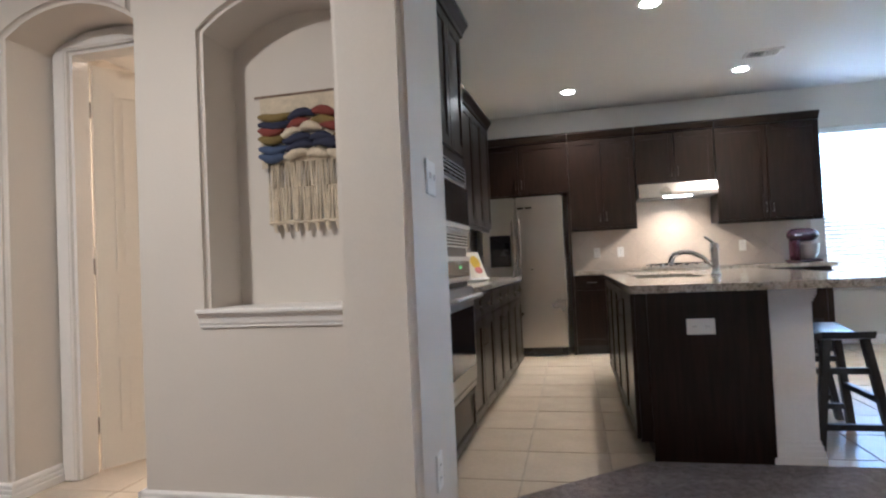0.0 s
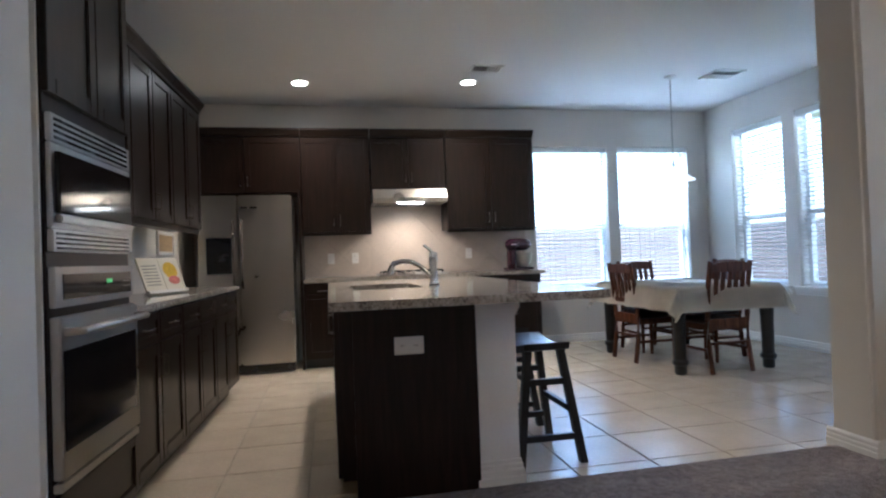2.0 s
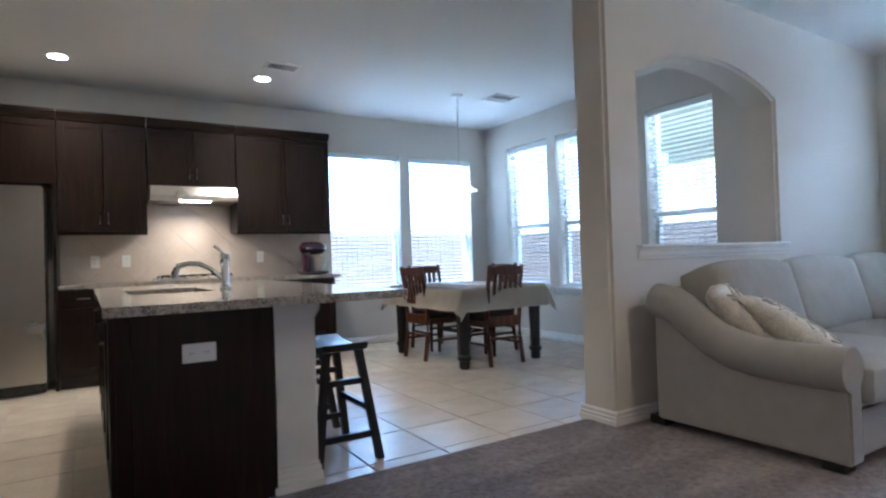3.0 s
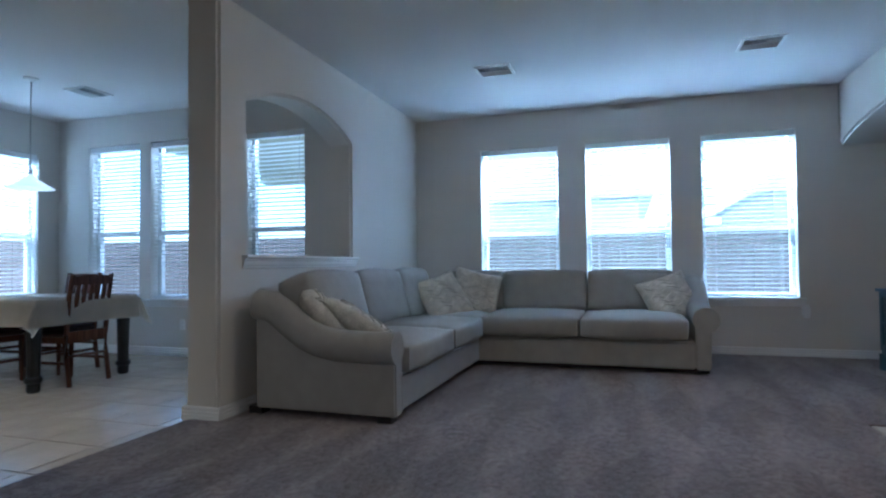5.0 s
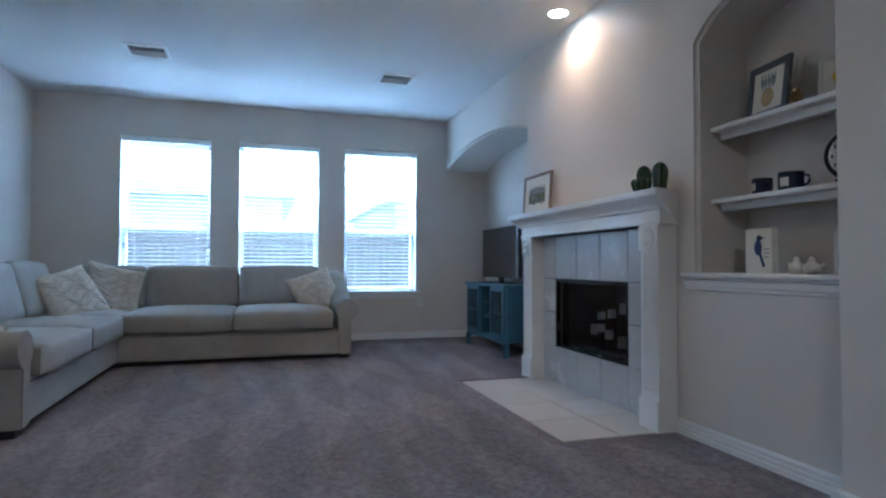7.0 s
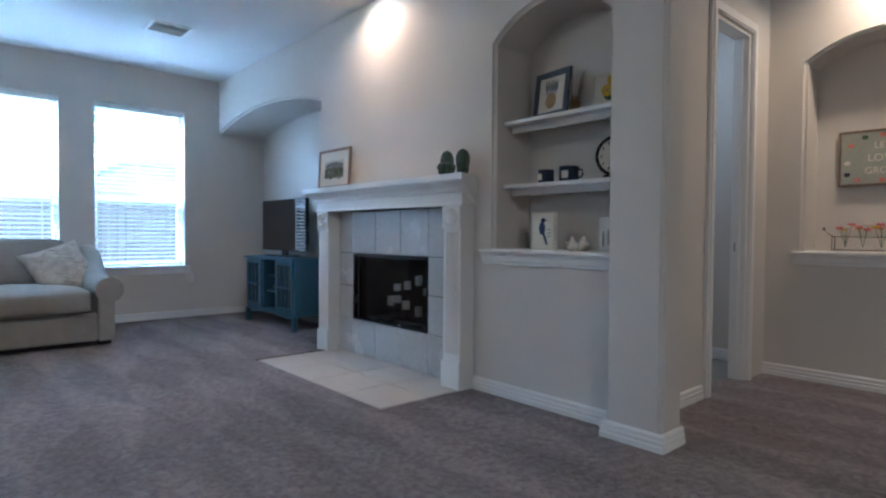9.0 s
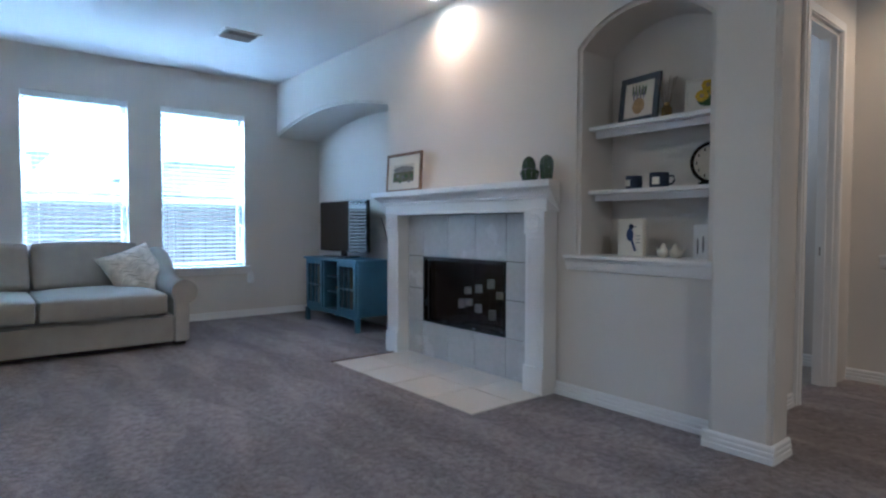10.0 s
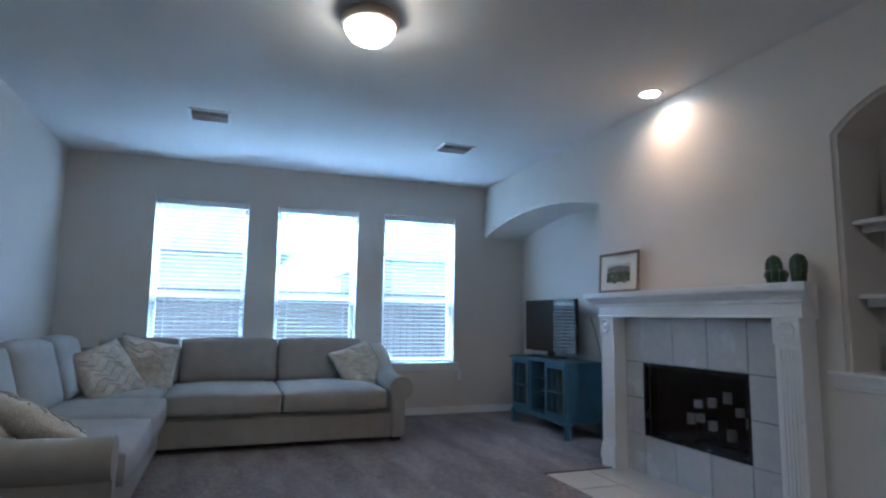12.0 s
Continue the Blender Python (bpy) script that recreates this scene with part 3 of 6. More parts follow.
def panel_door(m, width, height, label):
    d = tagged(part("door_leaf", bx(0, width, -0.018, 0.018, 0.01, height, bevel=0.002), DOORP), label, "door", "", "structure")
    d.matrix_world = m
    w = (width - 0.3) / 2
    for z0, z1 in ((0.2, 0.62), (0.74, 0.98), (1.1, height - 0.14)):
        for x0 in (0.1, 0.2 + w):
            for s in (-1, 1):
                bm = bmesh.new()
                y = 0.018 * s
                for a, b, c, e in ((x0, x0 + w, z0, z0 + 0.025), (x0, x0 + w, z1 - 0.025, z1), (x0, x0 + 0.025, z0 + 0.025, z1 - 0.025), (x0 + w - 0.025, x0 + w, z0 + 0.025, z1 - 0.025)):
                    box(bm, a, b, min(y, y + s * 0.007), max(y, y + s * 0.007), c, e, bevel=0.002)
                box(bm, x0 + 0.05, x0 + w - 0.05, min(y, y + s * 0.005), max(y, y + s * 0.005), z0 + 0.05, z1 - 0.05, bevel=0.002)
                part("door_panel", bm, DOORP, d)
    for z in (0.25, height / 2, height - 0.25):
        bm = bmesh.new()
        cyl(bm, (0.0, 0.022, z - 0.045), (0.0, 0.022, z + 0.045), 0.008, seg=8)
        part("hinge", bm, NICKEL, d, "metal hinge")
    for s in (-1, 1):
        bm = bmesh.new()
        cyl(bm, (width - 0.07, 0.018 * s, 0.95), (width - 0.07, 0.05 * s, 0.95), 0.012, seg=10)
        cyl(bm, (width - 0.07, 0.05 * s, 0.95), (width - 0.07, 0.075 * s, 0.95), 0.026, 0.02, seg=14)
        part("door_knob", bm, NICKEL, d, "metal door knob")
    return d


panel_door(pose(-2.546, 1.706, 0.004, 0, 0, 62), 0.6, 2.27, "cream six-panel wooden door standing open")


# ---------------------------------------------------------------- windows and blinds
def window(name, along, a, b, z0, z1, face, out):
    """A single-hung window set in its opening; face: the wall's inner plane; out: +1, the way to the outside."""
    def bb(u0, u1, d0, d1, h0, h1, bevel=0.003):
        p, q = sorted((face + out * d0, face + out * d1))
        return bx(u0, u1, p, q, h0, h1, bevel=bevel) if along == "x" else bx(p, q, u0, u1, h0, h1, bevel=bevel)
    w = thing(name, "white vinyl single-hung window", "window", Matrix(), "", "structure")
    bm = bmesh.new()
    mid = z0 + 0.42 * (z1 - z0)
    for u0, u1, h0, h1 in ((a, a + 0.045, z0, z1), (b - 0.045, b, z0, z1), (a + 0.045, b - 0.045, z0, z0 + 0.045), (a + 0.045, b - 0.045, z1 - 0.045, z1)):
        p, q = sorted((face + out * 0.12, face + out * 0.18))
        box(bm, *((u0, u1, p, q) if along == "x" else (p, q, u0, u1)), h0, h1)
    part("window_frame", bm, VINYL, w)
    part("meeting_rail", bb(a + 0.045, b - 0.045, 0.115, 0.175, mid - 0.025, mid + 0.025), VINYL, w)
    for h0, h1, d in ((z0 + 0.045, mid - 0.025, 0.135), (mid + 0.025, z1 - 0.045, 0.16)):
        g = part("pane", bb(a + 0.045, b - 0.045, d, d + 0.004, h0, h1, 0), GLASS, w, "clear glass pane")
        g.visible_shadow = False
    if along == "x":
        ledge(name + "_sill", "x", a - 0.05, b + 0.05, face, z0 + 0.004, -out, 0.11)
    else:
        ledge(name + "_sill", "y", a - 0.05, b + 0.05, face, z0 + 0.004, -out, 0.11)
    # blind
    k = thing("window_blind", "white two-inch horizontal blind lowered with open slats", "blind", Matrix(), "window blinds")
    part("headrail", bb(a + 0.006, b - 0.006, 0.02, 0.085, z1 - 0.065, z1 - 0.004), BLIND, k)
    w2 = (b - a) / 2 - 0.012
    bm = bmesh.new()
    for t0, t1, h0, h1 in ((-0.025, 0, -0.0012, 0.0014), (0, 0.025, 0.0014, -0.0012)):
        vs = [bm.verts.new((x, y, (h0 if y == t0 else h1) + dz)) for dz in (0, 0.003) for x, y in ((-w2, t0), (w2, t0), (w2, t1), (-w2, t1))]
        for f in ((0, 3, 2, 1), (4, 5, 6, 7), (0, 1, 5, 4), (1, 2, 6, 5), (2, 3, 7, 6), (3, 0, 4, 7)):
            bm.faces.new([vs[i] for i in f])
    slat = finish(bm)
    n = int((z1 - z0 - 0.13) / 0.046)
    c = (a + b) / 2
    for i in range(n):
        z = z0 + 0.06 + 0.046 * i
        s = part("slat", slat, BLIND, k)
        y = face + out * 0.052
        tilt = -8 + 1.5 * noise.noise(Vector((i * 1.7, a, z0)))
        s.matrix_basis = pose(c, y, z, tilt * out, 0, 0) if along == "x" else pose(y, c, z, 0, 0, 90) @ pose(0, 0, 0, -tilt * out, 0, 0)
    part("bottom_rail", bb(a + 0.01, b - 0.01, 0.028, 0.078, z0 + 0.012, z0 + 0.034), BLIND, k)
    bm = bmesh.new()
    for u in (a + 0.14, b - 0.14):
        for d in (0.024, 0.08):
            p = (u, face + out * d) if along == "x" else (face + out * d, u)
            cyl(bm, (*p, z0 + 0.03), (*p, z1 - 0.05), 0.0012, seg=5)
    part("ladder_cord", bm, BLIND, k)
    bm = bmesh.new()
    p = (a + 0.07, face + out * 0.015) if along == "x" else (face + out * 0.015, a + 0.07)
    cyl(bm, (*p, z1 - 0.75), (*p, z1 - 0.06), 0.003, seg=6)
    part("wand", bm, BLIND, k)


for i, (a, b) in enumerate(LIV):
    window("window_%d" % (i + 1), "y", a, b, 0.626, 2.43, 6.73, 1)
for i, (a, b) in enumerate(KIT):
    window("window_%d" % (i + 4), "x", a, b, 0.68, 2.4, 6.12, 1)
for i, (a, b) in enumerate(NOOK):
    window("window_%d" % (i + 6), "y", a, b, 0.65, 2.5, 5.16, 1)


# ---------------------------------------------------------------- ceiling fixtures
def can_light(x, y):
    t = thing("recessed_light", "white recessed ceiling downlight, switched on", "ceiling light", Matrix.Translation((x, y, CEIL)), "recessed lights")
    bm = bmesh.new()
    lathe(bm, [(0.095, 0.0), (0.095, -0.004), (0.085, -0.008), (0.07, -0.006), (0.07, 0.0)])
    part("trim_ring", bm, PLATE, t, smooth=True)
    bm = bmesh.new()
    cyl(bm, (0, 0, -0.007), (0, 0, -0.001), 0.068, seg=24)
    part("lens", bm, BULB, t, "glowing warm lens")


for x, y in CANS:
    can_light(x, y)
can_light(3.315, -2.6)
can_light(0.42, -4.5)


def vent(x, y, w, d, rz=0):
    t = thing("ceiling_vent", "white louvred metal ceiling air vent", "air vent", pose(x, y, CEIL, 0, 0, rz), "ceiling vents")
    bm = bmesh.new()
    for a, b, c, e in ((-w / 2, w / 2, -d / 2, -d / 2 + 0.025), (-w / 2, w / 2, d / 2 - 0.025, d / 2), (-w / 2, -w / 2 + 0.025, -d / 2 + 0.025, d / 2 - 0.025), (w / 2 - 0.025, w / 2, -d / 2 + 0.025, d / 2 - 0.025)):
        box(bm, a, b, c, e, -0.012, -0.0005)
    part("frame", bm, PLATE, t)
    # no duct is modelled: a dark plate makes the shaded gaps between slats
    part("backing", bx(-w / 2 + 0.02, w / 2 - 0.02, -d / 2 + 0.02, d / 2 - 0.02, -0.003, -0.001), NICKEL, t, "dark plate for the shade behind the louvres")
    bm = bmesh.new()
    box(bm, -w / 2 + 0.027, w / 2 - 0.027, -0.009, 0.009, -0.001, 0.001)
    me = finish(bm)
    n = int((d - 0.05) / 0.031)
    for i in range(n):
        s = part("slat", me, PLATE, t)
        s.matrix_basis = pose(0, -d / 2 + 0.04 + 0.031 * i, -0.009, 38 if i < n / 2 else -38, 0, 0)


vent(5.1, 0.5, 0.34, 0.3, 90)
vent(5.18, -1.77, 0.34, 0.3, 90)
vent(1.84, 4.7, 0.2, 0.3, 90)
vent(4.33, 4.66, 0.34, 0.3)

t = thing("flush_ceiling_light", "round frosted glass ceiling light with bronze rim, lit", "ceiling light", Matrix.Translation((3.0, -0.4, CEIL)))
bm = bmesh.new()
lathe(bm, [(0.15, 0.0), (0.158, -0.02), (0.165, -0.05), (0.162, -0.062), (0.15, -0.07), (0.142, -0.07), (0.142, -0.005)], seg=40)
part("rim", bm, mat("brushed_bronze", (0.34, 0.29, 0.24), 0.38, 0.7, 0.1, 8, 120, 0.03), t, "bronze metal rim", smooth=True)
bm = bmesh.new()
lathe(bm, [(0.141, -0.066)] + [(0.141 * math.cos(a), -0.066 - 0.105 * math.sin(a)) for a in [0.2 * i for i in range(1, 8)]] + [(0.004, -0.171)], seg=40)
part("diffuser", bm, BOWL, t, "glowing frosted glass bowl", smooth=True)

t = thing("pendant_light", "small white glass cone pendant on a thin rod, lit", "pendant light", Matrix.Translation((3.82, 4.79, CEIL)))
bm = bmesh.new()
lathe(bm, [(0.065, 0.0), (0.062, -0.015), (0.03, -0.03), (0.008, -0.035)])
part("canopy", bm, PLATE, t, smooth=True)
bm = bmesh.new()
cyl(bm, (0, 0, -0.9), (0, 0, -0.03), 0.006, seg=8)
part("rod", bm, STEEL, t)
bm = bmesh.new()
lathe(bm, [(0.02, -0.93), (0.034, -0.945), (0.07, -0.985), (0.16, -1.045), (0.205, -1.07), (0.197, -1.07), (0.066, -0.995), (0.02, -0.955)], seg=32)
part("shade", bm, SHADE, t, "white glass bell shade", smooth=True)
bm = bmesh.new()
cyl(bm, (0, 0, -0.95), (0, 0, -0.88), 0.022, 0.014, seg=12)
part("socket", bm, STEEL, t)

# ---------------------------------------------------------------- outside
bm = bmesh.new()
bmesh.ops.create_grid(bm, x_segments=1, y_segments=1, size=600)
for v in bm.verts:
    v.co.z = -0.25
tagged(part("ground", bm, GRASS), "mown green back lawn", "lawn", "", "structure")
bm = bmesh.new()
box(bm, -0.07, 0.07, -0.01, 0.01, 0, 1.98)
board = finish(bm)


def fence(m, length, label):
    f = thing("fence", label, "fence", m, "garden fences")
    n = int(length / 0.148)
    for i in range(n):
        b = part("board", board, FENCE, f)
        b.matrix_basis = pose(0.148 * i, 0.004 * (i % 3), 0.02 * noise.noise(Vector((i * 0.9, length, 0))), 0, 0.4 * noise.noise(Vector((i, 3, length))), 0)
    for z in (0.35, 1.0, 1.65):
        part("rail", bx(0, length, 0.02, 0.06, z, z + 0.09), FENCE, f)
    for i in range(int(length / 2.4) + 1):
        part("post", bx(2.4 * i - 0.05, 2.4 * i + 0.05, 0.06, 0.16, 0, 1.9), FENCE, f)


fence(pose(12.4, 14.2, -0.25, 0, 0, -90), 26, "weathered cedar picket privacy fence along the lawn")
fence(pose(-8, 14.0, -0.25), 20.3, "weathered cedar picket privacy fence at the garden's end")


def house(x, y, w, d, h, rise, rz):
    t = thing("house", "brick neighbouring house with a shingled gable roof", "house", pose(x, y, -0.25, 0, 0, rz), "neighbouring houses")
    part("house_wall", bx(-w / 2, w / 2, -d / 2, d / 2, 0, h), BRICK, t)
    bm = bmesh.new()
    prism(bm, [(-w / 2 - 0.4, h), (w / 2 + 0.4, h), (0, h + rise)], -d / 2 - 0.4, d / 2 + 0.4, "y")
    part("roof", bm, ROOF, t)
    for u in (-w / 4, w / 4):
        wd = part("house_window", bx(u - 0.6, u + 0.6, -d / 2 - 0.05, -d / 2 + 0.05, 1.0, 2.4), VINYL, t, "white framed window")
        part("window_pane", bx(u - 0.52, u + 0.52, -d / 2 - 0.06, -d / 2 - 0.045, 1.08, 2.32), BLACKG, wd, "dark glass pane")


house(22, 3.5, 9, 9, 3.2, 3.4, 90)
house(22, -9, 9, 9, 3.2, 3.4, 90)
house(1, 24, 11, 9, 3.2, 3.6, 180)
# covered patio outside the nook
t = thing("patio_cover", "covered patio with a pale ceiling and corner post", "patio cover", Matrix.Translation((7.4, 4.6, -0.25)))
part("patio_roof", bx(-2.0, 1.9, -2.35, 1.3, 3.0, 3.2), PATIO, t, "pale painted patio ceiling")
part("beam", bx(1.6, 1.9, -2.35, 1.3, 2.83, 3.0), PATIO, t, "tan painted patio beam")
part("post", bx(1.6, 1.9, -2.35, -2.05, 0, 2.83), BRICK, t, "brick patio post")
tagged(part("patio_slab", bx(5.4, 9.6, 2.2, 5.9, -0.26, -0.12), CONCRETE), "plain concrete patio slab", "patio", "", "structure")

# ---------------------------------------------------------------- fireplace
F = -2.79
fp = thing("fireplace", "white fluted fireplace mantel round a grey tiled surround", "fireplace", Matrix.Translation((3.2, F, 0)))
cx = 3.2
for x0, x1 in ((2.27, 2.43), (3.9, 4.06)):
    bm = bmesh.new()
    box(bm, x0 - cx, x1 - cx, 0.0, 0.125, 0.19, 1.2)
    pil = part("pilaster", bm, TRIM, fp, "fluted white pilaster", smooth=30)
    for i in range(5):
        bm = bmesh.new()
        u = x0 - cx + 0.032 + 0.024 * i
        cyl(bm, (u, 0.125, 0.24), (u, 0.125, 1.03), 0.009, seg=8)
        part("reed_moulding", bm, TRIM, pil, smooth=30)
    part("plinth_block", bx(x0 - cx - 0.008, x1 - cx + 0.008, 0, 0.14, 0.004, 0.19, bevel=0.004), TRIM, fp)
    r = part("rosette_block", bx(x0 - cx - 0.006, x1 - cx + 0.006, 0.1, 0.138, 1.055, 1.2, bevel=0.003), TRIM, fp)
    bm = bmesh.new()
    lathe(bm, [(0.058, 0.0), (0.058, 0.008), (0.05, 0.014), (0.042, 0.008), (0.03, 0.004), (0.022, 0.012), (0.001, 0.018)])
    for v in bm.verts:
        v.co = Vector(((x0 + x1) / 2 - cx + v.co.x, 0.138 + v.co.z, 1.128 + v.co.y))
    part("rosette", bm, TRIM, r, smooth=True)
part("frieze", bx(2.255 - cx, 4.075 - cx, 0, 0.125, 1.2, 1.3, bevel=0.003), TRIM, fp)
bm = bmesh.new()
prof = [(0.0, 1.2), (0.14, 1.2), (0.14, 1.212), (0.13, 1.216), (0.13, 1.285), (0.15, 1.29), (0.15, 1.305), (0.165, 1.312), (0.18, 1.33), (0.205, 1.345), (0.21, 1.355), (0.225, 1.355), (0.225, 1.395), (0.0, 1.395)]
lo = [bm.verts.new((2.25 - cx - max(0, d - 0.13), d, z)) for d, z in prof]
hi = [bm.verts.new((4.08 - cx + max(0, d - 0.13), d, z)) for d, z in prof]
bm.faces.new(lo[::-1]), bm.faces.new(hi)
for i in range(len(prof)):
    j = (i + 1) % len(prof)
    bm.faces.new((lo[i], lo[j], hi[j], hi[i]))
part("mantel_shelf", bm, TRIM, fp, "white crown-moulded mantel shelf")
part("surround", bx(2.43 - cx, 3.9 - cx, 0.0, 0.006, 0.004, 0.3), JOINT, fp)
for a, b, c, e in ((2.43, 2.72, 0.304, 1.2), (3.69, 3.9, 0.304, 1.2), (2.722, 3.688, 0.857, 1.2)):
    part("surround_backing", bx(a - cx, b - cx, 0.0, 0.006, c, e), JOINT, fp)
XS, ZS = [2.43, 2.72, 3.045, 3.367, 3.69, 3.9], [0.004, 0.305, 0.58, 0.855, 1.2]
for i in range(5):
    for j in range(4):
        if 1 <= i <= 3 and 1 <= j <= 2:
            continue
        part("surround_tile", bx(XS[i] - cx + 0.0035, XS[i + 1] - cx - 0.0035, 0.004, 0.013, ZS[j] + 0.0035, ZS[j + 1] - 0.0035, bevel=0.002), SURR, fp)
bm = bmesh.new()
for a, b, c, e in ((2.72, 2.745, 0.305, 0.855), (3.665, 3.69, 0.305, 0.855), (2.745, 3.665, 0.305, 0.325), (2.745, 3.665, 0.825, 0.855)):
    box(bm, a - cx + 0.002, b - cx - 0.002, -0.02, 0.012, c + 0.002, e - 0.002)
part("firebox_frame", bm, BLACK, fp, "black metal firebox frame")
part("firebox_lining", bx(2.722 - cx, 3.688 - cx, -0.575, -0.55, 0.307, 0.853), FIREBRICK, fp, "sooty dark firebrick lining")
for a, b in ((2.722, 2.735), (3.675, 3.688)):
    part("firebox_side", bx(a - cx, b - cx, -0.55, -0.02, 0.307, 0.853), FIREBRICK, fp)
part("firebox_floor", bx(2.735 - cx, 3.675 - cx, -0.55, -0.02, 0.307, 0.318), FIREBRICK, fp)
part("firebox_top", bx(2.735 - cx, 3.675 - cx, -0.55, -0.02, 0.838, 0.853), FIREBRICK, fp)

hearth = tagged(part("hearth", bx(2.27, 3.93, -2.786, -2.05, -0.004, 0.011), GROUT), "flush pale tiled hearth on the carpet", "hearth", "", "structure")
for i in range(4):
    for j in range(2):
        part("tile", bx(2.27 + 0.415 * i + 0.005, 2.27 + 0.415 * (i + 1) - 0.005, -2.05 - 0.368 * (j + 1) + 0.005, -2.05 - 0.368 * j - 0.005, 0.008, 0.018, bevel=0.0015), HEARTH, hearth)
tagged(part("trim_hearth_edge", bx(3.93, 3.95, -2.786, -2.05, 0.006, 0.022), CHERRY), "brown edge strip between hearth and carpet", "trim", "", "structure")

# added tinted pane: darkens the candles, which stand in the firebox's shade
fg = thing("fireplace_screen", "tinted panel added to dim the firebox and its candles", "fire screen", Matrix.Translation((3.205, -2.835, 0.318)))
part("pane", bx(-0.458, 0.458, -0.003, 0.003, 0.011, 0.507), DIMMER, fg, "tinted pane that dims the candles")
for z in (0.0, 0.507):
    part("rail", bx(-0.466, 0.466, -0.006, 0.006, z + 0.001, z + 0.011), BLACK, fg)
for x in (-0.466, 0.458):
    part("stile", bx(x, x + 0.008, -0.006, 0.006, 0.0115, 0.5065), BLACK, fg)

# candle stand with pillar candles inside the firebox
t = thing("candelabra", "black tiered metal candle stand holding white candles", "candle holder", Matrix.Translation((3.15, -2.99, 0.318)))
bm = bmesh.new()
pts = [(0.21, 0.0, 0.272), (0.1, -0.02, 0.289), (-0.02, -0.04, 0.33), (-0.14, -0.02, 0.26), (-0.24, 0.0, 0.2), (0.24, 0.04, 0.155), (0.15, 0.04, 0.184), (0.03, 0.05, 0.143), (-0.13, 0.05, 0.102)]
pts = [(x, y, z - 0.045) for x, y, z in pts]
box(bm, -0.22, 0.22, -0.02, 0.02, 0.0, 0.012)
for x in (-0.16, 0.16):
    box(bm, x - 0.01, x + 0.01, -0.1, 0.1, 0.0, 0.012)
for x, y, z in pts:
    cyl(bm, (x, y * 0.3, 0.01), (x, y, z), 0.004, seg=6)
    cyl(bm, (x, y, z), (x, y, z + 0.006), 0.034, seg=16)
part("stand", bm, BLACK, t)
for i, (x, y, z) in enumerate(pts):
    c = tagged(part("pillar_candle", (lambda b: (cyl(b, (0, 0, 0), (0, 0, 0.055 + 0.01 * (i % 3)), 0.03, seg=18), b)[1])(bmesh.new()), WAX, smooth=40), "white wax pillar candle on the stand", "candle", "candles in the fireplace")
    c.location = (3.15 + x, -2.99 + y, 0.318 + z + 0.006)
    bm = bmesh.new()
    cyl(bm, (0, 0, 0.05), (0, 0, 0.085), 0.0015, seg=5)
    part("wick", bm, BLACK, c)


def framed(m, w, h, border, frame_mat, label, inner, name="framed_picture", depth=0.02, mount=0.0):
    """A picture that stands on its lower edge, facing -y of m; inner(bm-less) draws flat parts on it."""
    t = thing(name, label, "picture", m)
    bm = bmesh.new()
    for a, b, c, e in ((-w / 2, w / 2, 0, border), (-w / 2, w / 2, h - border, h), (-w / 2, -w / 2 + border, border, h - border), (w / 2 - border, w / 2, border, h - border)):
        box(bm, a, b, -depth / 2, depth / 2, c, e, bevel=0.002)
    part("frame", bm, frame_mat, t)
    part("mat_board", bx(-w / 2 + border, w / 2 - border, -0.002, depth / 2, border, h - border), PAPER, t, "ivory mat board")
    inner(t)
    return t


def blob(parent, name, x, z, rx, rz, material, y=-0.0035, seg=14, th=0.0012):
    bm = bmesh.new()
    pts = [(x + rx * math.cos(2 * math.pi * i / seg) * (1 + 0.12 * math.sin(3.1 * i)), z + rz * math.sin(2 * math.pi * i / seg)) for i in range(seg)]
    prism(bm, pts, y, y + th, "y")
    return part(name, bm, material, parent)


P_GREY = mat("print_grey", (0.2, 0.2, 0.19), 0.8, 0, 0.5, 12, 60, 0)
P_OLIVE = mat("print_olive", (0.13, 0.13, 0.08), 0.8, 0, 0.6, 30, 80, 0)
P_SKY = mat("print_sky", (0.55, 0.52, 0.44), 0.8, 0, 0.1, 8, 40, 0)
P_BLUE = mat("print_blue", (0.03, 0.05, 0.14), 0.8, 0, 0.4, 30, 90, 0)
P_NAVY = mat("print_navy", (0.02, 0.03, 0.06), 0.8, 0, 0.4, 20, 60, 0)
P_GREEN = mat("print_green", (0.06, 0.12, 0.04), 0.8, 0, 0.4, 25, 60, 0)
P_TAN = mat("print_tan", (0.42, 0.3, 0.15), 0.8, 0, 0.3, 20, 60, 0)
P_YELLOW = mat("print_yellow", (0.62, 0.42, 0.03), 0.8, 0, 0.3, 20, 60, 0)
P_PINK = mat("print_pink", (0.6, 0.2, 0.17), 0.8, 0, 0.3, 20, 60, 0)
P_LAV = mat("print_lavender", (0.16, 0.15, 0.26), 0.8, 0, 0.4, 30, 60, 0)
SLATE = mat("slate_frame", (0.06, 0.075, 0.1), 0.5, 0, 0.2, 9, 60, 0.04)
SIGNB = mat("sign_sage", (0.36, 0.38, 0.32), 0.8, 0, 0.1, 9, 60, 0.03)


